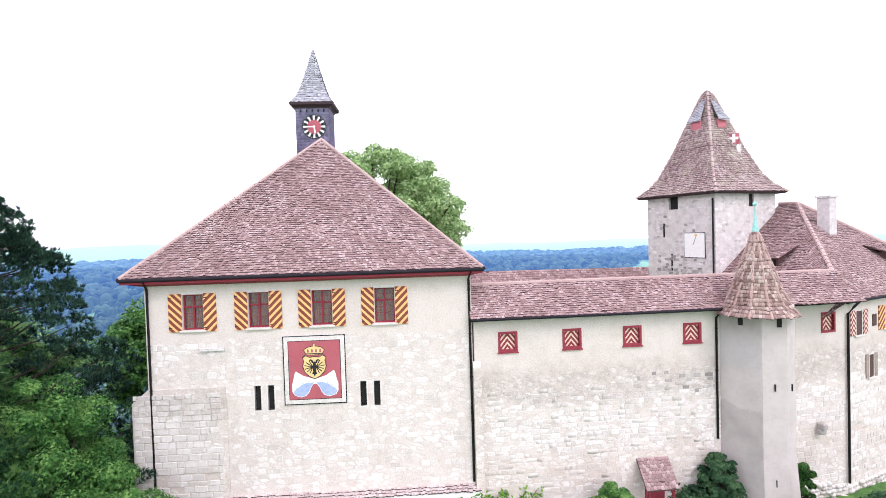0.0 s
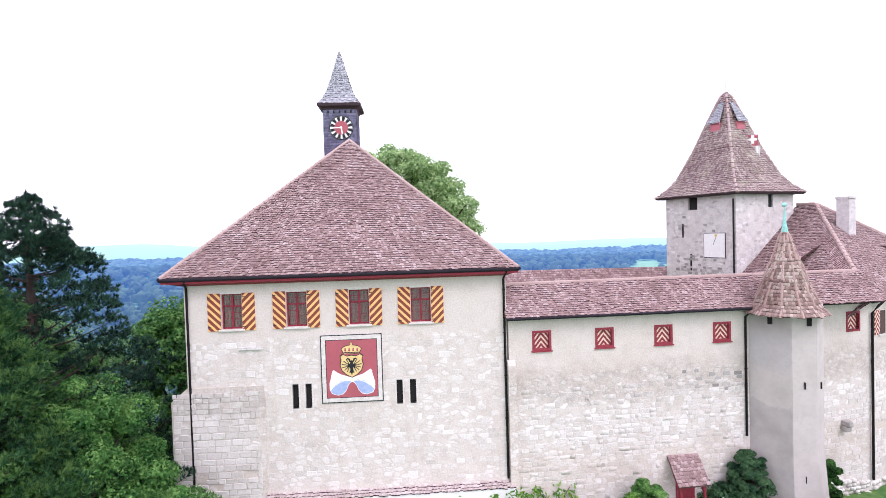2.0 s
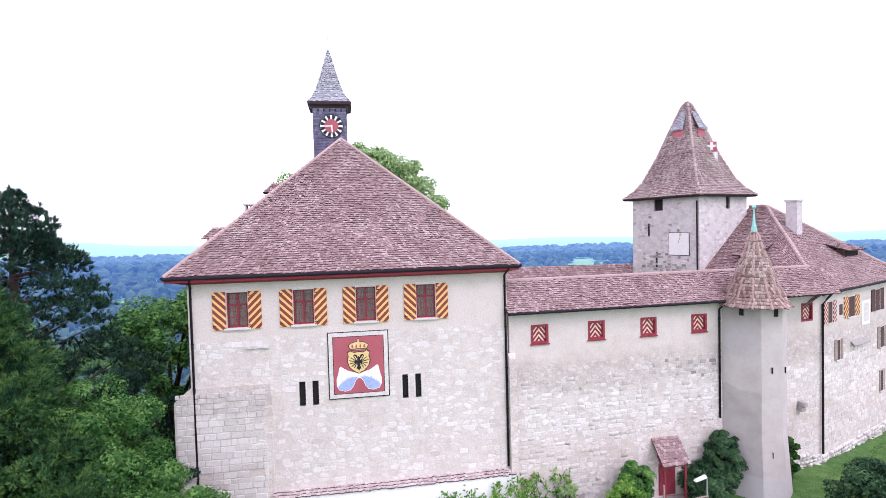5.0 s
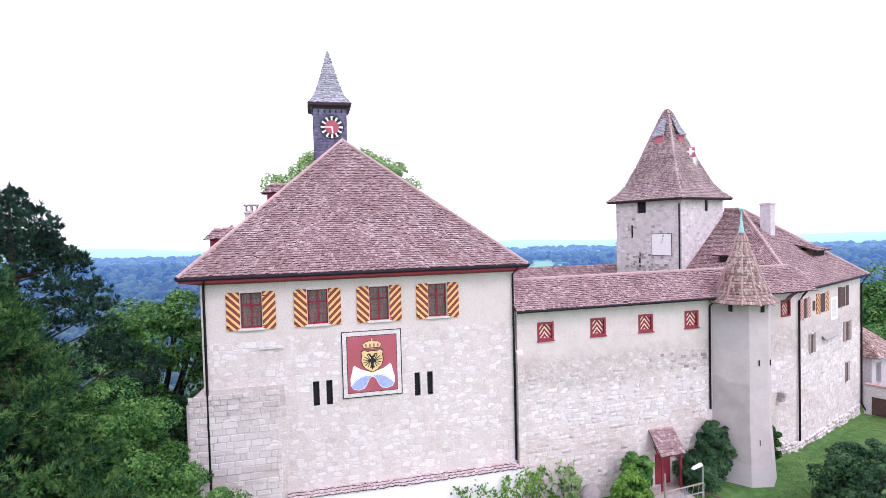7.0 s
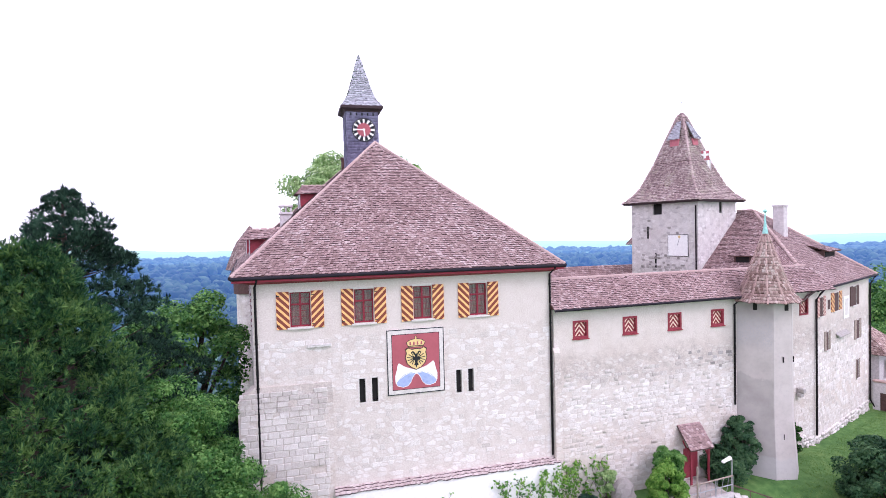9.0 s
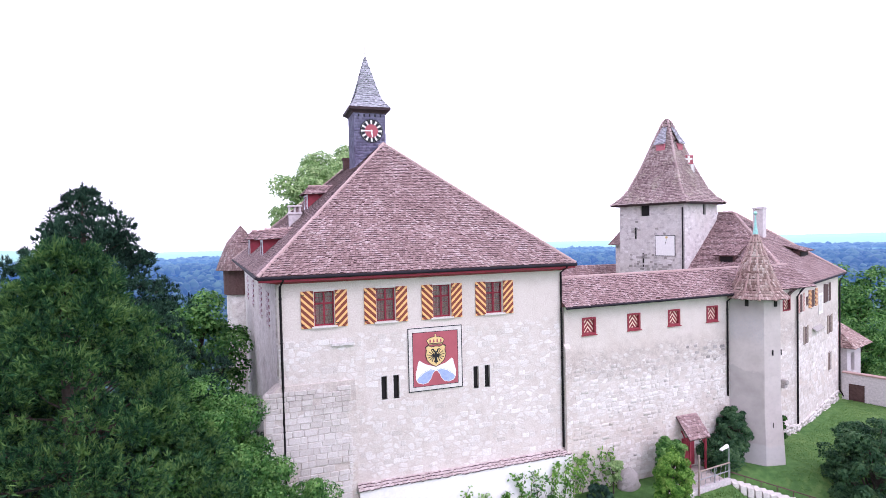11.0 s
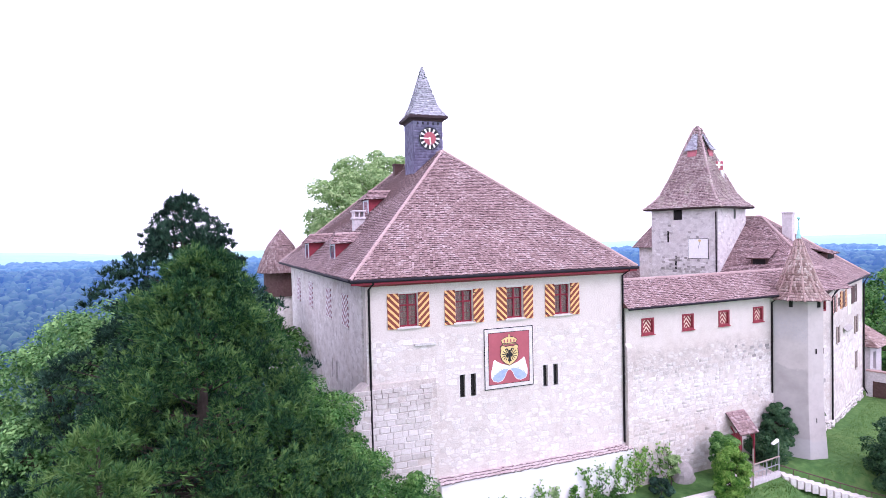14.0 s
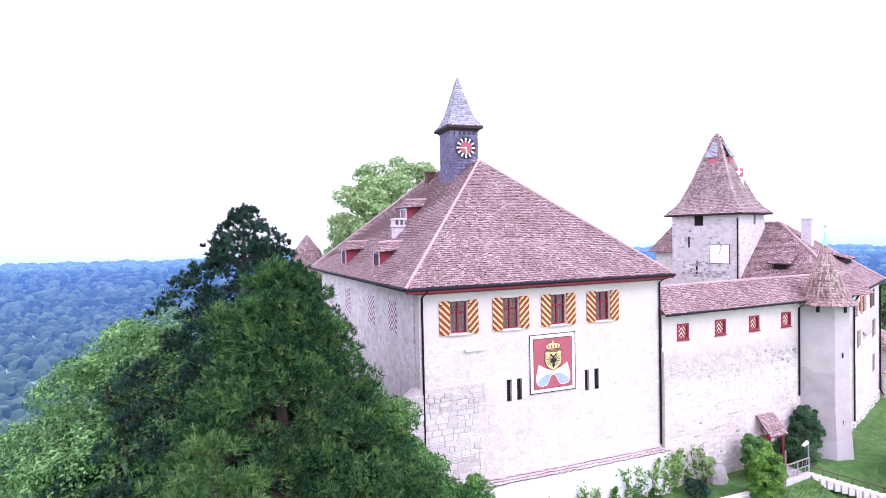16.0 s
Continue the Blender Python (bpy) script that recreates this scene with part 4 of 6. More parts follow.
# ---- painted arms ----
def coat_of_arms():
    panel = part("painted_arms", Mesh().box(-1.54, -0.05, -1.72, 1.54, -0.003, 1.72, 0.012), M_WHITE, house, "white framed panel with a red painted field", at=Matrix.Translation((8.1, 0, 6.07)))

    def shape(name, pts, mat, y, mirror=False):
        m = Mesh()
        for s in ((1, -1) if mirror else (1,)):
            ring = [(s * x, z) for x, z in pts]
            m.loft([[(x, y, z) for x, z in ring], [(x, y + 0.006, z) for x, z in ring]])
        return part(name, m, mat, panel)
    rect = lambda x, z: [(-x, -z), (x, -z), (x, z), (-x, z)]
    shape("border_line", rect(1.54, 1.72), M_BLACK, -0.056)
    shape("border", rect(1.49, 1.67), M_SILL, -0.063)
    shape("inner_line", rect(1.29, 1.47), M_BLACK, -0.07)
    shape("field", rect(1.26, 1.44), M_FIELD, -0.077)
    half = [(0.0, 0.70), (0.25, 0.66), (0.46, 0.76), (0.6, 0.66), (0.54, 0.5), (0.6, 0.2), (0.5, -0.1), (0.28, -0.32), (0.0, -0.46)]
    ring = lambda pts, g: [(x * g, 0.12 + (z - 0.12) * g) for x, z in pts] + [(-x * g, 0.12 + (z - 0.12) * g) for x, z in reversed(pts[1:-1])]
    shape("white_wing", [(0.0, -0.46), (0.3, -0.36), (0.55, -0.28), (0.78, -0.14), (0.92, -0.04), (0.99, -0.12), (1.05, -0.4), (1.14, -0.72), (1.13, -1.05), (1.02, -1.25), (0.72, -1.34), (0.46, -1.28), (0.3, -1.1), (0.2, -0.86), (0.1, -0.72), (0.0, -0.68)], M_WHITE, -0.084, True)
    shape("blue_lining", [(0.06, -0.62), (0.3, -0.56), (0.62, -0.64), (0.88, -0.82), (1.08, -1.08), (1.0, -1.22), (0.72, -1.31), (0.48, -1.25), (0.32, -1.08), (0.22, -0.84), (0.12, -0.7)], M_BLUE, -0.091, True)
    shape("wing_line", [(0.1, -0.6), (0.36, -0.58), (0.66, -0.68), (0.92, -0.88), (0.9, -0.9), (0.64, -0.71), (0.36, -0.61), (0.12, -0.63)], M_WHITE, -0.098, True)
    shape("shield_edge", ring(half, 1.0), M_DARKWOOD, -0.105)
    shape("shield", ring(half, 0.92), M_GOLD, -0.112)
    shape("emblem_body", [(0.0, 0.44), (0.07, 0.36), (0.1, 0.16), (0.07, -0.06), (0.13, -0.2), (0.05, -0.2), (0.0, -0.34)], M_BLACK, -0.119, True)
    shape("emblem_head", [(0.03, 0.36), (0.1, 0.52), (0.2, 0.55), (0.28, 0.48), (0.17, 0.47), (0.12, 0.34)], M_BLACK, -0.119, True)
    for k in range(6):
        a, n = math.radians(62 - 25 * k), 0.42 - 0.025 * abs(k - 2)
        dx, dz = math.cos(a), math.sin(a)
        shape("emblem_feather", [(0.08 - 0.02 * dz, 0.16 + 0.02 * dx), (0.08 + 0.02 * dz, 0.16 - 0.02 * dx), (0.08 + n * dx + 0.03 * dz, 0.16 + n * dz - 0.03 * dx), (0.08 + n * dx - 0.012 * dz, 0.16 + n * dz + 0.012 * dx)], M_BLACK, -0.119, True)
    shape("crown_edge", [(-0.4, 0.74), (0.4, 0.74), (0.53, 1.0), (0.36, 1.14), (0.18, 1.19), (0.06, 1.2), (0.06, 1.34), (-0.06, 1.34), (-0.06, 1.2), (-0.18, 1.19), (-0.36, 1.14), (-0.53, 1.0)], M_DARKWOOD, -0.084)
    shape("crown", [(-0.37, 0.77), (0.37, 0.77), (0.49, 1.0), (0.34, 1.11), (0.16, 1.16), (0.04, 1.17), (0.04, 1.31), (-0.04, 1.31), (-0.04, 1.17), (-0.16, 1.16), (-0.34, 1.11), (-0.49, 1.0)], M_GOLD, -0.091)
    for x in (-0.3, -0.1, 0.1, 0.3):
        shape("crown_gem", [(x - 0.05, 0.9), (x, 0.86), (x + 0.05, 0.9), (x + 0.03, 1.04), (x - 0.03, 1.04)], M_FIELD, -0.098)
    shape("crown_band", [(-0.38, 0.79), (0.38, 0.79), (0.4, 0.84), (-0.4, 0.84)], M_DARKWOOD, -0.098)


coat_of_arms()

# ---- corner buttress and its ledge ----
buttress = part("corner_buttress", Mesh().loft([[(-0.8, -0.06, z), (3.75, -0.06, z), (3.75, -0.004, z), (-0.8, 1.2, z)] for z in (-5.0, 4.75)] + [[(-0.02, -0.06, 5.4), (3.7, -0.06, 5.4), (3.7, -0.004, 5.4), (-0.02, 1.2, 5.4)]]), M_CURTAIN, house, "buttress of coursed pale stone blocks")
ledge = part("plinth_wall", Mesh().loft([[(3.76, -0.55, -3.4), (HW + 0.2, -0.55, -3.4), (HW + 0.2, -0.003, -3.4), (3.76, -0.003, -3.4)], [(3.76, -0.42, -0.3), (HW + 0.2, -0.42, -0.3), (HW + 0.2, -0.003, -0.3), (3.76, -0.003, -0.3)]]), M_WHITE, house, "white lime-washed plinth")
tiles("plinth_tiles", [((3.7, -0.5, -0.3), (HW + 0.2, -0.5, -0.3), (HW + 0.2, 0.02, -0.08), (3.7, 0.02, -0.08))], M_COPING, house, 8, row=0.17, wide=0.15, thick=0.06)
part("stone_hood", Mesh().box(2.55, -0.12, 7.2, 3.75, -0.003, 7.36, 0.02), M_KEEP, house, "weathered stone hood")


# ---- dormers and chimney on the roof ----
def dormer(parent, x, y, z, w=1.25, h=0.95, d=2.3):
    """A small dormer that looks out over the side eave, with a pale front and red cheeks."""
    dm = part("dormer", Mesh().box(-w / 2, 0.05, -0.4, w / 2, d, h), M_RED, parent, "red boarded roof dormer under a tiled hood", at=pose(x, y, z, 0, 0, -90 + SKEWA))
    part("dormer_front", Mesh().box(-w / 2 - 0.02, 0.0, -0.15, -w / 2 + 0.14, 0.045, h).box(w / 2 - 0.14, 0.0, -0.15, w / 2 + 0.02, 0.045, h).box(-w / 2 + .14, 0, h - 0.12, w / 2 - .14, 0.045, h), M_LEAD, dm, "pale grey boarded front")
    part("dormer_window", Mesh().box(-w / 2 + 0.14, 0.01, 0.0, w / 2 - 0.14, 0.04, h - 0.12), M_GLASS, dm)
    o = 0.3
    e = [(-w / 2 - o, -o, h - 0.02), (w / 2 + o, -o, h - 0.02), (w / 2 + o, d + 0.3, h + 0.1), (-w / 2 - o, d + 0.3, h + 0.1)]
    r0, r1 = (0, 0.25, h + 0.6), (0, d + 0.3, h + 0.66)
    part("dormer_hood", Mesh().poly(e[0], e[1], r0).poly(e[1], e[2], r1, r0).poly(e[3], e[0], r0, r1).poly(*reversed(e)), M_DECK, dm)
    tiles("dormer_tiles", [(e[0], e[1], r0, r0), (e[1], e[2], r1, r0), (e[3], e[0], r0, r1)], M_TILE, dm, 4, row=0.19, wide=0.19)
    ridge_caps(dm, r0, r1, r=0.09)


dormer(house, -0.62, 6.95, 11.72)
dormer(house, -1.45, 14.3, 11.72)
dormer(house, 2.4, 10.9, 14.72)
ch = part("chimney", Mesh().box(-0.38, -0.38, -2.0, 0.38, 0.38, 0.75, 0.02).box(-0.46, -0.46, 0.75, 0.46, 0.46, 0.9, 0.02), M_CHIM, house, "pale rendered chimney", at=Matrix.Translation((1.55, 9.3, 13.5)))
part("chimney_cowl", Mesh().box(-0.38, -0.38, 0.9, -0.28, 0.38, 1.25).box(-0.05, -0.38, 0.9, 0.05, 0.38, 1.25).box(0.28, -0.38, 0.9, 0.38, 0.38, 1.25).box(-0.46, -0.46, 1.25, 0.46, 0.46, 1.36, 0.02), M_CHIM, ch)
ch = part("chimney", Mesh().box(-0.35, -0.3, -1.5, 0.35, 0.3, 0.55, 0.02).box(-0.42, -0.37, 0.55, 0.42, 0.37, 0.68), M_DARKWOOD, house, "dark chimney by the ridge", at=Matrix.Translation((6.1, 15.4, 18.2)))


# ---- bell lantern with the clock ----
def lantern():
    t = part("clock_lantern", Mesh().prism([(-1.08, -1.08), (1.08, -1.08), (1.08, 1.08), (-1.08, 1.08)], -3.4, 2.45), M_SLATE, house, "slate-clad clock turret with grey pointed spire", at=Matrix.Translation((6.75, 10.55, 18.95)))
    rng = np.random.default_rng(2)
    f = []
    for a, b in (((-1.1, -1.1), (1.1, -1.1)), ((1.1, -1.1), (1.1, 1.1)), ((1.1, 1.1), (-1.1, 1.1)), ((-1.1, 1.1), (-1.1, -1.1))):
        f.append(tile_field(rng, (*a, -3.0), (*b, -3.0), (b[0] * 0.999, b[1] * 0.999, 2.4), (a[0] * 0.999, a[1] * 0.999, 2.4), row=0.2, wide=0.2, thick=0.02, sag=0))
    part("cladding", array_mesh("cladding", np.concatenate(f), TILE_FACES, M_SLATE), None, t, kind="stuff")
    part("cornice", Mesh().loft([[(s * -r, s2 * r, z) for s, s2 in ((1, -1), (-1, -1), (-1, 1), (1, 1))] for r, z in ((1.14, 2.25), (1.2, 2.35), (1.42, 2.45), (1.45, 2.6), (1.4, 2.64))]), M_EAVE, t, "dark timber cornice")
    rings = [(1.4, 2.64), (1.12, 3.0), (0.88, 3.5), (0.6, 4.4), (0.3, 5.5), (0.04, 6.45)]
    sq = lambda r, z: [(-r, -r, z), (r, -r, z), (r, r, z), (-r, r, z)]
    part("spire", Mesh().loft([sq(*r) for r in rings]), M_SHINGLE, t, "pale grey shingled spire")
    f = []
    for (r0, z0), (r1, z1) in zip(rings, rings[1:]):
        a, b = sq(r0, z0), sq(r1, z1)
        f += [(a[k], a[(k + 1) % 4], b[(k + 1) % 4], b[k]) for k in range(4)]
    tiles("spire_shingles", f, M_SHINGLE, t, 6, row=0.16, wide=0.17, thick=0.02, sag=0)
    part("finial", Mesh().tube([(0, 0, 6.4), (0, 0, 7.5)], 0.025, 6), M_LEAD, t)
    for k in range(5):
        part("vent", Mesh().box(-0.8 + k * 0.38, -1.15, 2.0, -0.7 + k * 0.38, -1.12, 2.18), M_BLACK, t)
    dial = part("clock_dial", Mesh().tube([(0, -1.14, 0), (0, -1.2, 0)], 0.8, 40), M_BLACK, t, "white-ringed clock dial with red centre", at=Matrix.Translation((0.1, 0, 1.02)))
    part("white_ring", Mesh().tube([(0, -1.205, 0), (0, -1.2, 0)], 0.74, 40), M_WHITE, dial)
    part("red_centre", Mesh().tube([(0, -1.211, 0), (0, -1.206, 0)], 0.46, 32), M_FIELD, dial)
    for k in range(12):
        a = math.radians(30 * k)
        m = Mesh().loft([[(-0.075, y, 0.46), (0.075, y, 0.46), (0.115, y, 0.73), (-0.115, y, 0.73)] for y in (-1.212, -1.206)])
        part("hour_mark", m, M_BLACK, dial, at=pose(0, 0, 0, 0, math.degrees(a) + 15, 0))
    part("pointer", Mesh().box(-0.035, -1.224, -0.08, 0.035, -1.214, 0.62), M_WHITE, dial, at=pose(0, 0, 0, 0, -90, 0))
    part("pointer", Mesh().box(-0.045, -1.236, -0.08, 0.045, -1.226, 0.42), M_WHITE, dial, at=pose(0, 0, 0, 0, 172, 0))


lantern()


# ---- curtain wall ----
CY, CX0, CX1 = 26.75, 3.95, 17.4
curtain = thing("curtain_wall", "long pale stone curtain wall with a tiled walkway roof", "castle wall", Matrix.Translation((CX0, CY, 0)))
LOOKOUTS = (5.68, 9.02, 12.23, 15.49)
cl = CX1 - CX0
holes = [(x - CX0 - 0.4, 6.62, x - CX0 + 0.4, 7.5) for x in LOOKOUTS]
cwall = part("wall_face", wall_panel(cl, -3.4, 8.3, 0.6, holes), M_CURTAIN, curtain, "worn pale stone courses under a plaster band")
part("inner_wall", Mesh().box(0.1, 2.9, -3.4, cl + 6, 3.3, 8.3), M_CURTAIN, curtain)
part("walkway", Mesh().box(0.1, 0.61, 5.6, cl, 2.89, 5.75), M_WOOD, curtain)
part("pilaster", Mesh().loft([[(-0.1, -0.28, -3), (0.32, -0.28, -3), (0.32, -0.003, -3), (-0.1, -0.003, -3)], [(-0.1, -0.24, 5.9), (0.3, -0.24, 5.9), (0.3, -0.003, 5.9), (-0.1, -0.003, 5.9)], [(-0.1, -0.02, 6.15), (0.3, -0.02, 6.15), (0.3, -0.003, 6.15), (-0.1, -0.003, 6.15)]]), M_CURTAIN, curtain, "narrow stone pilaster")
for x in LOOKOUTS:
    f = part("lookout_window", Mesh().box(-0.5, -0.035, -0.52, -0.38, 0.2, 0.52).box(0.38, -0.035, -0.52, 0.5, 0.2, 0.52).box(-0.38, -0.035, 0.4, 0.38, 0.2, 0.52).box(-0.38, -0.035, -0.52, 0.38, 0.2, -0.4), M_RED, curtain, "small red framed window with chevron shutter", at=Matrix.Translation((x - CX0, 0, 7.06)))
    part("chevron_shutter", Mesh().box(-0.38, 0.13, -0.4, 0.38, 0.17, 0.4), M_CHEVRON, f)
    part("window_sill", Mesh().box(-0.55, -0.09, -0.58, 0.55, -0.002, -0.525), M_RED, f)
r0, r1, rb0, rb1 = (-0.2, -0.5, 8.35), (cl + 7.6, -0.5, 8.35), (-0.2, 1.75, 9.85), (cl + 7.6, 1.75, 9.85)
k0, k1 = (-0.2, 4.0, 8.35), (cl + 7.6, 4.0, 8.35)
part("walkway_roof", Mesh().poly(r0, r1, rb1, rb0).poly(k1, k0, rb0, rb1).poly(r0, k0, k1, r1).poly(r0, rb0, k0).poly(r1, k1, rb1), M_DECK, curtain)
tiles("walkway_tiles", [(r0, r1, rb1, rb0), (k1, k0, rb0, rb1)], M_TILE, curtain, 9, row=0.17, wide=0.155, thick=0.045)
ridge_caps(curtain, (-0.2, 1.75, 9.87), (cl + 7.6, 1.75, 9.87), step=0.36, r=0.085)
part("gutter", Mesh().tube([(-0.2, -0.55, 8.3), (cl - 0.3, -0.55, 8.3)], 0.07, 8), M_GUTTER, curtain)
downpipe(curtain, cl - 0.62, -0.08, 7.8, 1.4, cl - 0.62, -0.5, 8.28)

# ---- stair turret ----
TUR = [(17.0, 26.72), (18.15, 25.05), (19.25, 24.75), (20.25, 25.5), (20.5, 27.4), (17.2, 27.4)]
turret = thing("stair_turret", "grey rendered polygonal stair turret with a pointed tiled roof", "turret")
tc = Vector((18.55, 25.98))


def grown(ring, s, c):
    return [((x - c.x) * s + c.x, (y - c.y) * s + c.y) for x, y in ring]


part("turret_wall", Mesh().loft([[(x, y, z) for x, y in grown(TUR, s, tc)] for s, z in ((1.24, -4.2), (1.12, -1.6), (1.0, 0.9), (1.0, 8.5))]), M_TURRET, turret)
TR = [(1.9, 8.05), (1.5, 8.6), (1.15, 9.35), (0.8, 10.4), (0.46, 11.3), (0.17, 12.25)]
ringt = lambda r, z: [(tc.x - 0.05 + r * math.cos(a), tc.y - 0.05 + r * math.sin(a), z) for a in (2 * math.pi * (k + 0.5) / 12 for k in range(12))]
part("turret_roof", Mesh().loft([ringt(*r) for r in TR]), M_DECK, turret)
f = []
for p, q in zip(TR, TR[1:]):
    a, b = ringt(*p), ringt(*q)
    f += [(a[k], a[(k + 1) % 12], b[(k + 1) % 12], b[k]) for k in range(12)]
tiles("turret_tiles", f, M_TILE_TURRET, turret, 12, row=0.2, wide=0.15, thick=0.045, sag=0)
part("copper_tip", Mesh().tube([(tc.x - 0.05, tc.y - 0.05, 12.15), (tc.x - 0.05, tc.y - 0.05, 12.8), (tc.x - 0.05, tc.y - 0.05, 13.65)], [0.19, 0.08, 0.02], 10), M_COPPER, turret, "green copper tip")
for x, y, r in ((17.55, 25.85, -55), (18.9, 24.82, -15)):
    part("turret_slit", Mesh().box(-0.11, -0.02, 0, 0.11, 0.1, 0.42), M_DARK, turret, at=pose(x, y, 7.5, 0, 0, r))


# ---- keep ----
keep = thing("keep", "square grey rubble keep with a steep flared tiled roof", "tower", pose(25.0, 40.45, 0, 0, 0, 18.3))
KH = 3.2
part("keep_wall", wall_panel(2 * KH, -3, 15.0, 0.9, [(3.5, 13.95, 4.05, 14.9)]), M_KEEP, keep, at=pose(-KH, -KH, 0))
kw = part("keep_wall", wall_panel(2 * KH - 1.8, -3, 15.0, 0.9, [(1.3, 13.95, 2.2, 14.9)]), M_KEEP, keep, at=pose(-KH, KH - 0.9, 0, 0, 0, -90))
part("keep_wall", wall_panel(2 * KH, -3, 15.0, 0.9, []), M_KEEP, keep, at=pose(KH, KH, 0, 0, 0, 180))
part("keep_wall", wall_panel(2 * KH - 1.8, -3, 15.0, 0.9, []), M_KEEP, keep, at=pose(KH, -KH + 0.9, 0, 0, 0, 90))
# dark sheets close behind the openings stand in for the keep's unlit inside
for x, y, rz in ((0.575, -KH + 0.12, 0), (-KH + 0.2, 0.55, -90)):
    part("window_pane", Mesh().box(-0.6, 0, 13.9, 0.6, 0.03, 14.95), M_DARK, keep, at=pose(x, y, 0, 0, 0, rz))
part("keep_floor", Mesh().box(-2.3, -2.3, 12.4, 2.3, 2.3, 12.6), M_WOOD, keep)
KR = [(3.8, 15.05), (3.1, 15.75), (2.6, 16.5), (1.75, 18.6), (0.95, 21.0), (0.36, 22.7), (0.12, 23.2)]
sq = lambda r, z: [(-r, -r, z), (r, -r, z), (r, r, z), (-r, r, z)]
part("keep_roof", Mesh().loft([sq(*r) for r in KR]), M_DECK, keep)
f = []
for p, q in zip(KR, KR[1:]):
    a, b = sq(*p), sq(*q)
    f += [(a[k], a[(k + 1) % 4], b[(k + 1) % 4], b[k]) for k in range(4)]
    for k in range(4):
        ridge_caps(keep, a[k], b[k], M_TILE_KEEP, r=0.09)
tiles("keep_tiles", f, M_TILE_KEEP, keep, 15, row=0.18, wide=0.16, thick=0.045)
part("eave_board", Mesh().loft([sq(3.7, 14.9), sq(3.84, 15.04)]), M_EAVE, keep)
sd = part("sundial", Mesh().box(-0.95, -0.04, -0.95, 0.95, -0.003, 0.95, 0.01), M_BLACK, keep, "white painted sundial panel", at=pose(-KH, -1.4, 11.2, 0, 0, -90))
part("dial_face", Mesh().box(-0.9, -0.055, -0.9, 0.9, -0.041, 0.9), M_WHITE, sd)
part("dial_sun", Mesh().tube([(0.15, -0.062, 0.75), (0.15, -0.056, 0.75)], 0.12, 16), M_GOLD, sd)
part("gnomon", Mesh().tube([(0.15, -0.06, 0.6), (0.15, -0.35, 0.05)], 0.015, 6), M_BLACK, sd)
part("downpipe", Mesh().tube([(-KH - 0.08, -KH + 0.15, 14.6), (-KH - 0.08, -KH + 0.15, 6)], 0.06, 8), M_PIPE, keep)

# ---- residence beyond the turret ----
res = thing("residence", "cream stone residence with a broad hipped tiled roof", "building")
G0, G1, G2 = Vector((19.8, 27.35)), Vector((25.5, 28.2)), Vector((38.0, 33.1))


def facade(parent, a, b, z0, z1, holes, mat, label):
    d = (b - a)
    return part("outer_wall", wall_panel(d.length, z0, z1, 0.6, holes), mat, parent, label, at=Matrix.Translation((a.x, a.y, 0)) @ Matrix.Rotation(math.atan2(d.y, d.x), 4, "Z"))


link = facade(res, G0, G1, -4, 8.1, [(4.1, 6.54, 4.9, 7.46)], M_CURTAIN, "pale stone wall")
long_ = facade(res, G1, G2, -5, 8.1, [], M_CURTAIN, "pale stone wall with shuttered windows")
end = G2 + Vector((-3.2, 9.0))
facade(res, G2, end, -5, 8.1, [], M_CURTAIN, "pale stone wall")
P1, P2, P3 = (25.2, 27.75, 8.15), (38.75, 33.0, 8.3), (35.2, 43.0, 8.3)
AP, LP = (30.2, 37.6, 14.07), (29.75, 38.9, 14.08)
EA, EB_ = (23.78, 27.9, 7.2), (20.54, 37.0, 7.2)
part("residence_roof", Mesh().poly(P1, P2, AP).poly(P2, P3, AP).poly(EB_, EA, AP, LP).poly(P3, LP, AP).poly(EA, P1, AP), M_DECK, res)
tiles("residence_tiles", [(P1, P2, AP, AP), (P2, P3, AP, AP), (EB_, EA, AP, LP), (EA, P1, AP, AP)], M_TILE, res, 21, row=0.18, wide=0.165, thick=0.045)
for a, b in ((P1, AP), (P2, AP), (LP, AP)):
    ridge_caps(res, Vector(a) + Vector((0, 0, .05)), Vector(b) + Vector((0, 0, .05)))
ch = part("chimney", Mesh().box(-0.42, -0.42, 10.5, 0.42, 0.42, 14.3, 0.02).box(-0.48, -0.48, 14.3, 0.48, 0.48, 14.45), M_CHIM, res, "tall pale chimney", at=pose(30.2, 34.9, 0, 0, 0, 20))

# ---- far wing across the courtyard ----
wing = thing("courtyard_wing", "low wing across the courtyard under a dark tiled roof", "building")
part("wing_wall", Mesh().box(4.0, 52.5, -3, 30, 58, 5.8), M_SIDE, wing)
w0, w1, w2, w3 = (3.5, 52.0, 5.6), (31, 52.0, 5.6), (31, 55.2, 8.4), (3.5, 55.2, 8.65)
w4, w5 = (31, 58.6, 5.6), (3.5, 58.6, 5.6)
part("wing_roof", Mesh().poly(w0, w1, w2, w3).poly(w4, w5, w3, w2).poly(w0, w5, w4, w1).poly(w0, w3, w5).poly(w1, w4, w2), M_DECK, wing)
tiles("wing_tiles", [(w0, w1, w2, w3), (w4, w5, w3, w2)], M_TILE, wing, 30, row=0.3, wide=0.3)

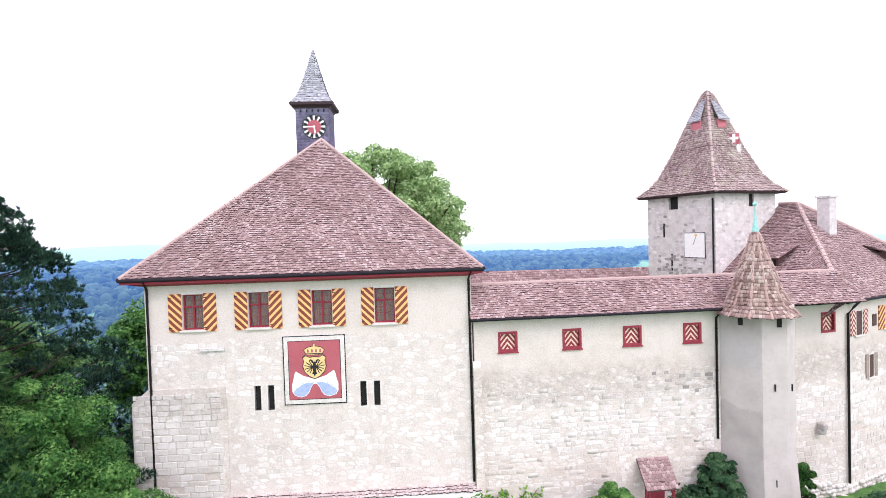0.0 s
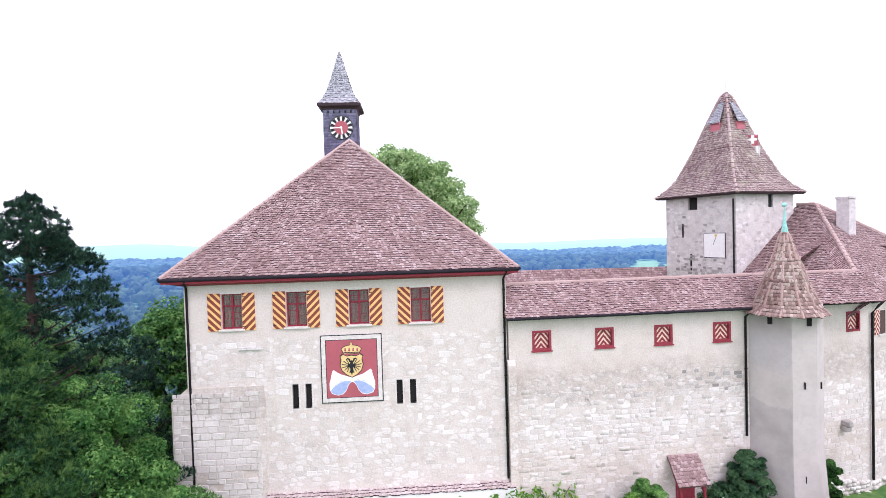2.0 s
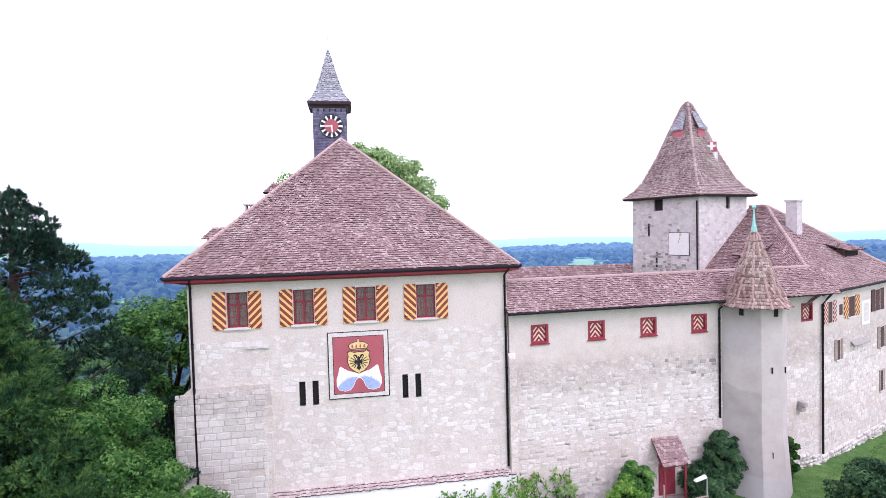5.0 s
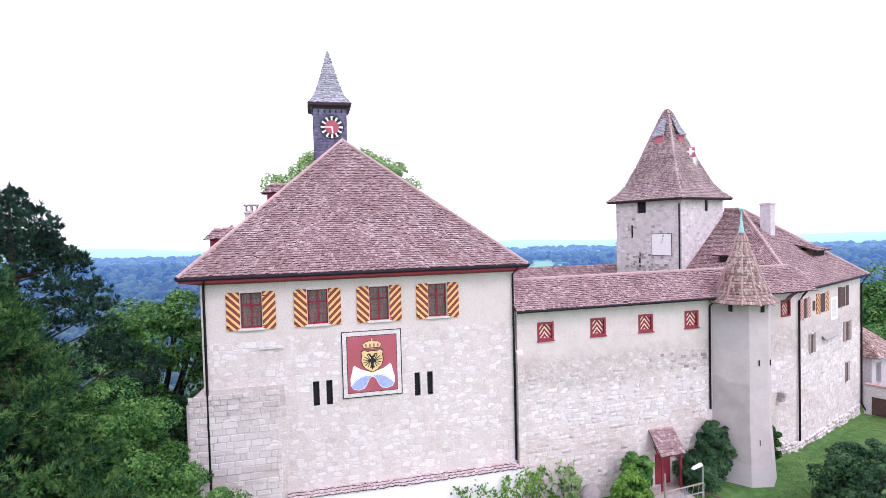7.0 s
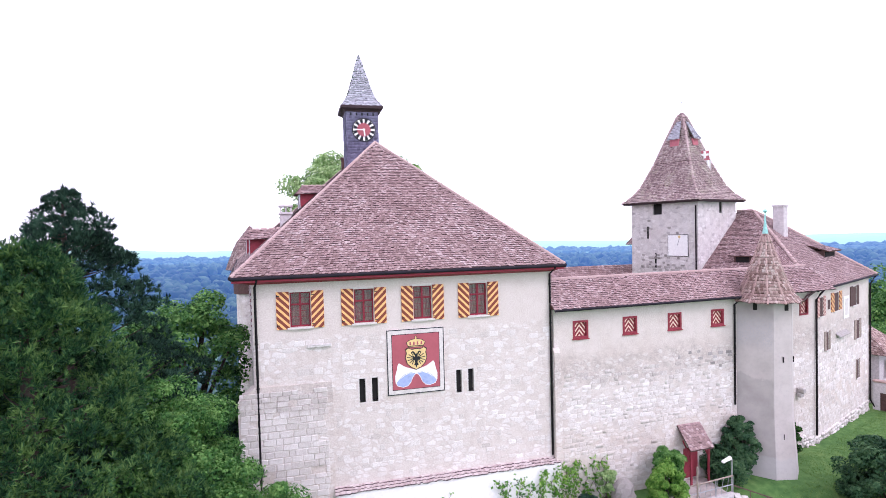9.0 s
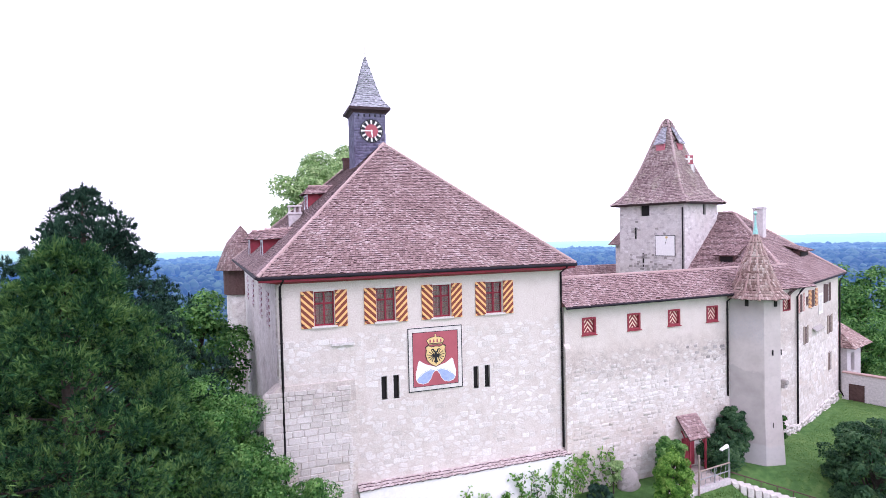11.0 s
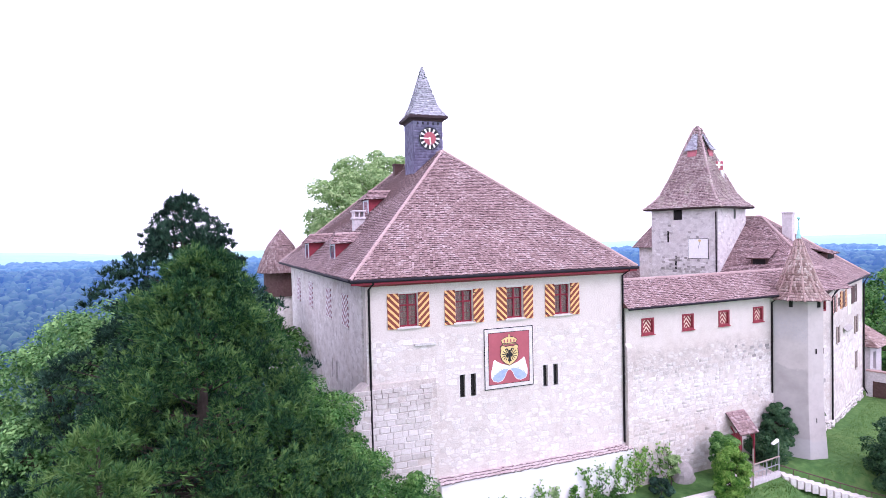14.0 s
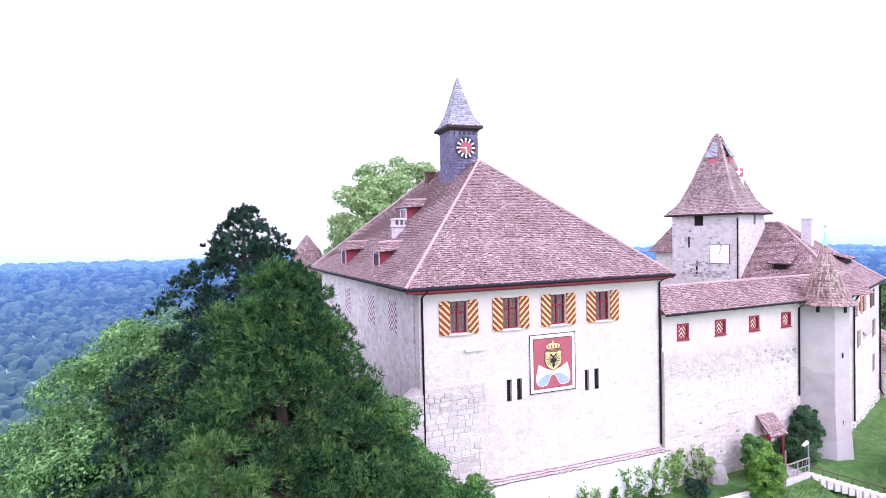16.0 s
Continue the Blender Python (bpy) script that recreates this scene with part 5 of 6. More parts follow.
# ---- chapel behind the keep ----
chapel = thing("chapel", "small chapel under a steep tiled pyramid roof", "building", Matrix.Translation((31.6, 50.5, 0)))
part("chapel_wall", Mesh().box(-2.6, -2.6, -3, 2.6, 2.6, 11.0), M_SIDE, chapel)
sq = lambda r, z: [(-r, -r, z), (r, -r, z), (r, r, z), (-r, r, z)]
part("chapel_roof", Mesh().loft([sq(3.2, 10.9), sq(0.3, 15.6)]), M_DECK, chapel)
a, b = sq(3.2, 10.9), sq(0.3, 15.6)
tiles("chapel_tiles", [(a[k], a[(k + 1) % 4], b[(k + 1) % 4], b[k]) for k in range(4)], M_TILE, chapel, 35, row=0.22, wide=0.2)

# ---- round turret behind the house ----
rt = thing("round_turret", "small round corner turret with a tiled cone roof", "turret", Matrix.Translation((-13.3, 58.0, 0)))
circ = lambda r, z, n=16: [(r * math.cos(2 * math.pi * k / n), r * math.sin(2 * math.pi * k / n), z) for k in range(n)]
part("turret_wall", Mesh().loft([circ(1.5, -8), circ(1.5, 7.4)]), M_SIDE, rt)
part("timber_gallery", Mesh().loft([circ(1.75, 7.2), circ(1.75, 9.8)]), M_DARKWOOD, rt, "dark boarded timber gallery")
RT = [(2.4, 9.6), (2.1, 10.5), (1.35, 12.3), (0.05, 14.0)]
part("turret_roof", Mesh().loft([circ(*r) for r in RT]), M_DECK, rt)
f = []
for p, q in zip(RT, RT[1:]):
    a, b = circ(*p), circ(*q)
    f += [(a[k], a[(k + 1) % 16], b[(k + 1) % 16], b[k]) for k in range(16)]
tiles("turret_tiles", f, M_TILE, rt, 33, row=0.25, wide=0.25)

# ---- porch ----
porch = thing("porch", "small red door porch under a tiled lean-to roof", "porch", Matrix.Translation((13.3, CY, 0)))
part("porch_door", Mesh().box(-0.55, -0.06, -2.75, 0.5, -0.004, -0.9, 0.01), M_RED, porch, "red boarded door")
for x in (-0.8, 0.5):
    part("post", Mesh().box(x, -0.95, -2.85, x + 0.11, -0.84, -0.4, 0.01), M_RED, porch)
    part("brace", Mesh().tube([(x + 0.06, -0.9, -1.2), (x + 0.06, -0.2, -0.3)], 0.05, 6), M_RED, porch)
pr = [(-1.0, -1.15, -0.55), (0.72, -1.15, -0.55), (0.72, 0.0, 0.62), (-1.0, 0.0, 0.62)]
part("porch_roof", Mesh().loft([pr, [(x, y, z - 0.08) for x, y, z in pr]]), M_DARKWOOD, porch)
tiles("porch_tiles", [tuple(pr)], M_TILE, porch, 40, row=0.19, wide=0.19)

# ---- trees and shrubs ----
pine("pine_tree", "tall dark pine with an open crown beside the house", (-20.6, 29.8, -8.0), 23.4, 9.4, M_NEEDLE_BLUE, 3, clumps=820, size=0.18, clump=0.5, upright=1.2, full=1.25, tufts=24)
pine("pine_tree", "broad full pine with dark green needles", (-19.7, 22.6, -8.5), 21.2, 7.0, M_NEEDLE, 8, clumps=460, size=0.17, clump=0.85, upright=0.7, full=1.75, tufts=64)
pine("pine_tree", "young pine with bright yellow-green shoots", (-22.1, 17.4, -9.2), 17.3, 2.7, M_NEEDLE_YOUNG, 14, clumps=130, size=0.16, clump=0.55, low=0.45)
broad_tree("walnut_tree", "tall pale green broad-leaved tree behind the house", (-1.4, 61.0, -3.0), 25.0, 9.0, M_LEAF_PALE, 11, 0.18, 340, 330, 0.3, clump=(0.1, 0.2))
broad_tree("hazel_tree", "dense green broad-leaved tree against the house corner", (-15.8, 24.6, -6.5), 13.0, 3.4, M_LEAF_MID, 21, 0.07, 190, 520, 0.1, clump=(0.12, 0.3))
broad_tree("hazel_tree", "dense green broad-leaved tree against the house corner", (-12.4, 23.8, -6.5), 9.0, 2.9, M_LEAF_MID, 22, 0.07, 150, 480, 0.1, clump=(0.12, 0.3))
broad_tree("ash_tree", "bright green broad-leaved tree on the slope", (-25.6, 35.0, -14.0), 23.2, 6.2, M_LEAF_ASH, 31, 0.1, 240, 560, 0.2, clump=(0.14, 0.32))
broad_tree("ash_tree", "lower bright green broad-leaved tree down the slope", (-33.0, 36.0, -17.0), 20.5, 6.4, M_LEAF_ASH, 35, 0.1, 200, 480, 0.2, clump=(0.14, 0.32))
broad_tree("ash_tree", "green broad-leaved tree on the slope behind the pines", (-17.8, 45.0, -10.0), 19.0, 4.6, M_LEAF_MID, 33, 0.15, 100, 380, 0.15)
broad_tree("laurel_shrub", "dark green rounded evergreen shrub by the turret", (16.35, 25.9, -2.9), 3.8, 0.95, M_LEAF_DARK, 41, 0.06, 130, 230, 0.03, 1.0, (0.15, 0.32), cat="shrub")


# ---- details of the residence ----
def shutter_pair(parent, u, z0, w, h, mat, gap):
    """A dark window opening with a narrow open shutter at each side."""
    win = part("window", Mesh().box(-gap / 2, -0.02, 0, gap / 2, -0.004, h), M_DARKWOOD, parent, "dark window with open shutters", at=Matrix.Translation((u, 0, z0)))
    part("window_frame", Mesh().box(-gap / 2, -0.035, 0, -gap / 2 + 0.06, -0.021, h).box(gap / 2 - 0.06, -0.035, 0, gap / 2, -0.021, h).box(-gap / 2 + .06, -0.035, h - 0.06, gap / 2 - .06, -0.021, h), M_SILL, win)
    for s in (-1, 1):
        part("shutter", Mesh().box(-w / 2, -0.06, 0, w / 2, -0.005, h, 0.008), mat, win, at=Matrix.Translation((s * (gap / 2 + w / 2 + 0.03), 0, 0)))
    part("window_sill", Mesh().box(-gap / 2 - 0.1, -0.1, -0.1, gap / 2 + 0.1, -0.003, -0.01), M_SILL, win)


w = part("lookout_window", Mesh().box(-0.5, -0.035, -0.58, -0.4, 0.2, 0.58).box(0.4, -0.035, -0.58, 0.5, 0.2, 0.58).box(-0.4, -0.035, 0.46, 0.4, 0.2, 0.58).box(-0.4, -0.035, -0.58, 0.4, 0.2, -0.46), M_RED, link, "small red framed window with chevron shutter", at=Matrix.Translation((4.5, 0, 7.0)))
part("chevron_shutter", Mesh().box(-0.4, 0.13, -0.46, 0.4, 0.17, 0.46), M_CHEVRON, w)
g = part("gargoyle", Mesh().box(-0.22, -0.35, 0.0, 0.22, -0.004, 0.3, 0.05).box(-0.16, -0.5, 0.3, 0.16, -0.004, 0.62, 0.05), M_DARKSTONE, link, "dark weathered stone corbel", at=Matrix.Translation((3.75, 0, 0.8)))
shutter_pair(long_, 1.35, 6.05, 0.5, 1.45, M_CHEVRON, 0.75)
part("small_window", Mesh().box(2.8, -0.03, 6.4, 3.25, -0.004, 7.1), M_DARKWOOD, long_)
shutter_pair(long_, 4.75, 6.1, 0.7, 1.45, M_STRIPE_R, 1.1)
pnl = part("white_panel", Mesh().box(6.5, -0.03, 5.25, 7.9, -0.004, 7.0, 0.01), M_WHITE, long_, "white framed painted panel")
part("panel_picture", Mesh().box(6.75, -0.04, 5.5, 7.65, -0.031, 6.8), M_SILL, pnl)
shutter_pair(long_, 9.3, 6.05, 0.62, 1.6, M_DARKWOOD, 1.0)
shutter_pair(long_, 2.65, 3.4, 0.3, 1.4, M_WOOD, 0.6)
shutter_pair(long_, 10.2, 3.2, 0.45, 1.6, M_WOOD, 0.8)
shutter_pair(long_, 10.15, -0.1, 0.0001 + 0.12, 1.6, M_WOOD, 0.6)
part("stone_hood", Mesh().loft([[(4.6, -0.3, 4.05), (7.2, -0.3, 4.05), (7.2, -0.003, 4.3), (4.6, -0.003, 4.3)], [(4.6, -0.3, 4.12), (7.2, -0.3, 4.12), (7.2, -0.003, 4.4), (4.6, -0.003, 4.4)]]), M_DARKSTONE, long_, "tiled stone hood")
part("gutter", Mesh().tube([(25.1, 27.65, 8.1), (38.8, 32.9, 8.25)], 0.08, 8), M_GUTTER, res)
part("gutter", Mesh().tube([(20.0, 26.75, 8.25), (25.2, 27.65, 8.15)], 0.08, 8), M_GUTTER, res)
part("downpipe", Mesh().tube([(26.2, 28.0, 8.1), (25.9, 28.1, 7.75), (25.55, 28.1, 7.4), (25.55, 28.08, -2.3)], 0.07, 8), M_PIPE, res, "black metal downpipe", True)
part("downpipe", Mesh().tube([(38.6, 32.9, 8.2), (38.05, 33.0, 7.5), (38.05, 33.0, -2.6), (38.3, 32.8, -3.2)], 0.07, 8), M_PIPE, res, "black metal downpipe", True)


def shed_dormer(parent, at, w, d, h, mat):
    """A long low dormer whose hood runs back into the roof."""
    dm = part("dormer", Mesh().box(-w / 2, 0.0, -0.9, w / 2, d, h), mat, parent, "low shed dormer under tiles", at=at)
    e = [(-w / 2 - 0.3, -0.4, h), (w / 2 + 0.3, -0.4, h), (w / 2 + 0.3, d + 1.2, h + 0.9), (-w / 2 - 0.3, d + 1.2, h + 0.9)]
    part("dormer_hood", Mesh().loft([[(x, y, z - 0.08) for x, y, z in e], e]), M_DECK, dm)
    tiles("dormer_tiles", [tuple(e)], M_TILE, dm, 5, row=0.2, wide=0.2)
    part("dormer_window", Mesh().box(-w / 2 + 0.15, -0.03, -0.1, w / 2 - 0.15, -0.004, h - 0.08), M_DARK, dm)


face = math.degrees(math.atan2(33.0 - 27.75, 38.75 - 25.2))
shed_dormer(res, pose(34.0, 33.5, 9.75, 0, 0, face), 2.6, 1.5, 0.75, M_DARKWOOD)
shed_dormer(res, pose(25.25, 34.1, 9.75, 0, 0, -70), 1.3, 0.9, 0.6, M_DARKWOOD)

# ---- hoods and flue at the top of the keep ----
for rz in (-90, 0):
    hd = part("keep_hood", Mesh().box(-0.42, -1.3, 20.1, 0.42, -0.6, 20.7), M_HAZED_RED, keep, "small haze-paled red louvred hood", at=pose(0, 0, 0, 0, 0, rz))
    hr = [(-0.62, -1.5, 20.66), (0.62, -1.5, 20.66), (0.2, -0.42, 22.4), (-0.2, -0.42, 22.4)]
    part("hood_roof", Mesh().loft([hr, [(x, y, z + 0.05) for x, y, z in hr]]), M_SHINGLE, hd, "greyish shingled hood roof")
    tiles("hood_shingles", [tuple((x, y, z + 0.06) for x, y, z in hr)], M_SHINGLE, hd, 7, row=0.17, wide=0.16)
part("finial", Mesh().tube([(0, 0, 23.1), (0, 0, 24.3)], 0.03, 6), M_LEAD, keep)
for u, z, w, h in ((1.2, 11.8, 0.16, 1.1), (1.95, 9.2, 0.16, 1.3)):
    part("keep_slit", Mesh().box(-w / 2, -0.02, 0, w / 2, -0.004, h), M_DARK, keep, at=pose(-KH, KH - u - 0.5, z, 0, 0, -90))
rng = random.Random(5)
kst = coursed(rng, 0.05, 4.55, 8.9, 10.4, 0.22, 0.3, 0.36)
stones(kw, rng, kst, M_DARKSTONE, 0.035)
stones(kw, rng, coursed(rng, 0.05, 4.55, 10.6, 13.5, 0.24, 0.4, 0.1, [(1.0, 9.9, 3.4, 12.1)]), M_DARKSTONE, 0.015)



def hanging_flag():
    """A long narrow banner on a short slanting pole at the keep's roof."""
    t = thing("flag", "long red and white banner hanging at the keep roof", "flag", pose(26.3, 39.0, -0.7, 0, 0, -32))
    part("pole", Mesh().tube([(-0.1, 1.3, 19.0), (-0.1, 0.02, 20.45)], 0.04, 6), M_LEAD, t)

    def cloth(name, x0, x1, z0, z1, mat, y=0.0, taper=0.0):
        m = Mesh()
        n = 8
        front = [(x0 + (x1 - x0) * k / n, y + 0.05 * math.sin(1.3 * k)) for k in range(n + 1)]
        for (xa, ya), (xb, yb) in zip(front, front[1:]):
            za, zb = (z0 + taper * (x1 - x) for x in (xa, xb))
            m.loft([[(xa, ya, za), (xb, yb, zb), (xb, yb + 0.015, zb), (xa, ya + 0.015, za)], [(xa, ya, z1), (xb, yb, z1), (xb, yb + 0.015, z1), (xa, ya + 0.015, z1)]])
        return part(name, m, mat, t)
    cloth("red_cloth", -0.5, 0.3, 19.45, 20.3, M_HAZED_RED)
    cloth("pink_cloth", -0.5, -0.05, 17.9, 19.44, M_PINK, 0.0, 0.9)
    cloth("white_cloth", -0.05, 0.4, 17.35, 19.44, M_WHITE, 0.03, 0.9)
    part("cross", Mesh().box(-0.2, -0.09, 19.6, 0.0, -0.06, 20.25).box(-0.42, -0.09, 19.83, -0.2, -0.06, 20.02).box(0.0, -0.09, 19.83, 0.22, -0.06, 20.02), M_WHITE, t)


hanging_flag()

# turret roof ribs, hem and slits
for k in range(12):
    for p, q in zip(TR, TR[1:]):
        a, b = ringt(*p)[k], ringt(*q)[k]
        ridge_caps(turret, a, b, M_TILE_TURRET, 0.4, 0.06, "rib_tile")
part("ball_finial", Mesh().loft([[(tc.x - .05 + r * math.cos(a), tc.y - .05 + r * math.sin(a), 13.65 + z) for a in (k * math.pi / 5 for k in range(10))] for r, z in ((0.02, -0.12), (0.1, -0.06), (0.12, 0.02), (0.08, 0.1), (0.02, 0.14))]), M_COPPER, turret)
for x, y, z, r in ((18.68, 24.86, -0.5, -15), (19.75, 25.08, -0.5, 37), (18.68, 24.86, 4.3, -15), (19.75, 25.08, 4.2, 37)):
    part("turret_slit", Mesh().box(-0.025, -0.03, 0, 0.025, 0.05, 0.35), M_DARK, turret, at=pose(x, y, z, 0, 0, r))

# ---- gatehouse and garden wall at the far corner ----
gate = thing("gatehouse", "small plastered gatehouse with a tiled roof", "building", pose(41.2, 35.6, 0, 0, 0, 15))
part("gate_wall", wall_panel(3.6, -4, 1.3, 3.4, [(0.9, -1.4, 1.9, 0.4)]), M_CHIM, gate, at=pose(-1.8, -1.7, 0))
gr = [(-2.5, -2.5, 1.1), (2.5, -2.5, 1.1), (2.5, 2.4, 1.1), (-2.5, 2.4, 1.1)]
gt, gu = (-0.4, 0, 3.3), (0.4, 0, 3.3)
part("gate_roof", Mesh().poly(gr[0], gr[1], gu, gt).poly(gr[2], gr[3], gt, gu).poly(gr[1], gr[2], gu).poly(gr[3], gr[0], gt).poly(*reversed(gr)), M_DECK, gate)
tiles("gate_tiles", [(gr[0], gr[1], gu, gt), (gr[1], gr[2], gu, gu), (gr[3], gr[0], gt, gt)], M_TILE_TURRET, gate, 51, row=0.22, wide=0.22)
gw = thing("garden_wall", "low rendered garden wall with a dark wooden door", "wall", pose(38.2, 32.9, 0, 0, 0, -72))
part("wall_body", wall_panel(14.0, -5.5, -1.0, 0.35, [(0.5, -3.5, 1.7, -1.9)]), M_CHIM, gw)
part("coping", Mesh().box(0, -0.12, -0.998, 5.5, 0.47, -0.85, 0.02).box(5.5, -0.12, -0.998, 14.0, 0.47, -0.88, 0.02), M_TILE_TURRET, gw, "tiled coping")
part("garden_door", Mesh().box(0.5, 0.1, -3.5, 1.7, 0.16, -1.9, 0.01), M_DARKWOOD, gw, "dark wooden door")

# ---- terrace, fence, lamp and steps ----
ter = thing("terrace_wall", "low grey retaining wall with stone coping", "wall")
part("wall_body", Mesh().loft([[(-6.0, 24.1, -5.0), (10.6, 23.6, -5.0), (10.6, 23.9, -5.0), (-6.0, 24.4, -5.0)], [(-6.0, 24.2, -2.75), (10.6, 23.65, -2.75), (10.6, 23.9, -2.75), (-6.0, 24.4, -2.75)]]), M_CHIM, ter)
part("coping", Mesh().loft([[(-6.0, 24.1, -2.745), (10.6, 23.55, -2.745), (10.6, 23.95, -2.745), (-6.0, 24.5, -2.745)], [(-6.0, 24.1, -2.64), (10.6, 23.55, -2.64), (10.6, 23.95, -2.64), (-6.0, 24.5, -2.64)]]), M_SILL, ter)
path = part("path", Mesh().loft([[(9.4, 24.4, -3.1), (13.9, 24.25, -3.1), (14.2, 26.7, -3.1), (11.6, 26.7, -3.1)], [(9.4, 24.4, -2.84), (13.9, 24.25, -2.84), (14.2, 26.7, -2.84), (11.6, 26.7, -2.84)]]), M_PATH)
tagged(path, "pale gravel path to the red door", "path", kind="structure")
fence = thing("handrail", "grey metal handrail on a concrete kerb", "railing")
part("kerb", Mesh().loft([[(8.6, 23.6, -4.6), (13.9, 24.0, -4.6), (13.9, 24.2, -4.6), (8.6, 23.8, -4.6)], [(8.6, 23.6, -2.6), (13.9, 24.0, -2.6), (13.9, 24.2, -2.6), (8.6, 23.8, -2.6)]]), M_CHIM, fence, "pale concrete kerb")
part("top_rail", Mesh().tube([(8.6, 23.7, -1.65), (13.9, 24.1, -1.65)], 0.045, 8), M_WOOD, fence)
part("mid_rail", Mesh().tube([(8.6, 23.7, -2.15), (13.9, 24.1, -2.15)], 0.03, 8), M_LEAD, fence)
for k in range(5):
    u = k / 4
    x, y = 8.6 + 5.3 * u, 23.7 + 0.4 * u
    part("post", Mesh().tube([(x, y, -2.7), (x, y, -1.62)], 0.04, 8), M_LEAD, fence)
for k in range(6):
    part("mesh_bar", Mesh().tube([(11.3 + 0.42 * k, 23.9 + 0.032 * k, -2.6), (11.5 + 0.42 * k, 23.92 + 0.032 * k, -1.68)], 0.015, 5), M_LEAD, fence)
pole = thing("wooden_pole", "slim pale wooden pole at the railing", "pole", Matrix.Translation((11.05, 23.72, -2.85)))
part("shaft", Mesh().tube([(0, 0, -0.4), (0, 0, 2.3)], 0.05, 8), M_WOOD, pole)
lamp = thing("path_lamp", "slim grey lamp post with a flat lamp head", "lamp", Matrix.Translation((13.9, 24.15, -2.85)))
part("post", Mesh().tube([(0, 0, -0.3), (0, 0, 2.15), (-0.12, -0.04, 2.25)], 0.045, 8), M_LEAD, lamp)
part("lamp_head", Mesh().loft([[(-0.95, -0.38, 2.2), (-0.1, -0.12, 2.2), (-0.1, 0.1, 2.2), (-0.95, -0.16, 2.2)], [(-0.9, -0.35, 2.3), (-0.12, -0.1, 2.34), (-0.12, 0.06, 2.34), (-0.9, -0.2, 2.3)]]), M_WHITE, lamp, "flat white lamp head")
steps = thing("garden_steps", "pale concrete garden steps with a dark rail", "stairs")
p0, p1 = Vector((14.0, 24.05, -2.85)), Vector((19.2, 20.6, -4.5))
d = (p1 - p0)
side_ = Vector((-d.y, d.x, 0)).normalized() * 0.36
for k in range(15):
    a = p0 + d * (k / 15)
    b = p0 + d * ((k + 0.78) / 15)
    ring = [a - side_, b - side_, b + side_, a + side_]
    part("step", Mesh().loft([[(q.x, q.y, a.z - 0.5) for q in ring], [(q.x, q.y, a.z + 0.05) for q in ring]]), M_SILL, steps)
up_ = Vector((0, 0, 0.45))
part("rail", Mesh().tube([p0 + side_ * 1.2 + up_, p1 + side_ * 1.2 + up_], 0.035, 6), M_DARKWOOD, steps)
for k in range(8):
    q = p0 + d * (k / 7) + side_ * 1.2
    part("rail_post", Mesh().tube([q - up_, q + up_], 0.025, 6), M_DARKWOOD, steps)

# ---- shrubs, climbers and grass ----
broad_tree("yew_shrub", "blue-green low evergreen shrub beside the porch", (15.0, 25.8, -2.9), 1.9, 1.15, M_LEAF_DARK, 44, 0.07, 60, 180, 0.02, 1.0, (0.25, 0.45), cat="shrub")
broad_tree("garden_bush", "bright green leafy bush by the path", (8.6, 23.2, -3.7), 4.0, 0.85, M_LEAF_VINE, 45, 0.065, 110, 200, 0.02, 1.0, (0.25, 0.42), cat="shrub", group="bushes by the path")
broad_tree("garden_bush", "darker green leafy bush beside the porch", (10.6, 25.5, -2.95), 2.9, 0.85, M_LEAF_MID, 46, 0.07, 60, 230, 0.02, 1.0, (0.25, 0.42), cat="shrub", group="bushes by the path")
broad_tree("garden_bush", "small pale green sapling at the wall", (6.6, 25.9, -2.95), 2.1, 0.6, M_LEAF_PALE, 47, 0.08, 20, 90, 0.35, cat="shrub")
broad_tree("lavender_bush", "grey-green rounded herb bush", (5.2, 25.3, -2.95), 1.0, 0.7, M_NEEDLE_BLUE, 48, 0.07, 24, 90, 0.02, cat="shrub")
broad_tree("yew_tree", "dark green spreading evergreen below the lawn", (21.6, 20.3, -6.0), 7.0, 2.6, M_LEAF_DARK, 49, 0.085, 220, 230, 0.0, 1.0, (0.1, 0.24), cat="shrub")
broad_tree("lime_tree", "blue-green broad-leaved tree beyond the gatehouse", (63.0, 46.0, -8.0), 14.0, 6.5, M_LEAF_MID, 61, 0.2, 110, 260, 0.1)
broad_tree("elder_tree", "bright green low tree behind the gatehouse", (50.0, 38.5, -5.0), 6.6, 4.2, M_LEAF_MID, 62, 0.13, 90, 260, 0.02)
broad_tree("elder_tree", "bright green low tree behind the garden wall", (47.0, 31.0, -6.0), 5.2, 3.6, M_LEAF_MID, 63, 0.13, 80, 240, 0.02)
broad_tree("hanging_shrub", "grassy green tuft at the wall foot", (21.6, 27.0, -3.0), 2.6, 0.6, M_LEAF, 50, 0.1, 40, 150, 0.02, 1.0, (0.3, 0.5), cat="shrub")


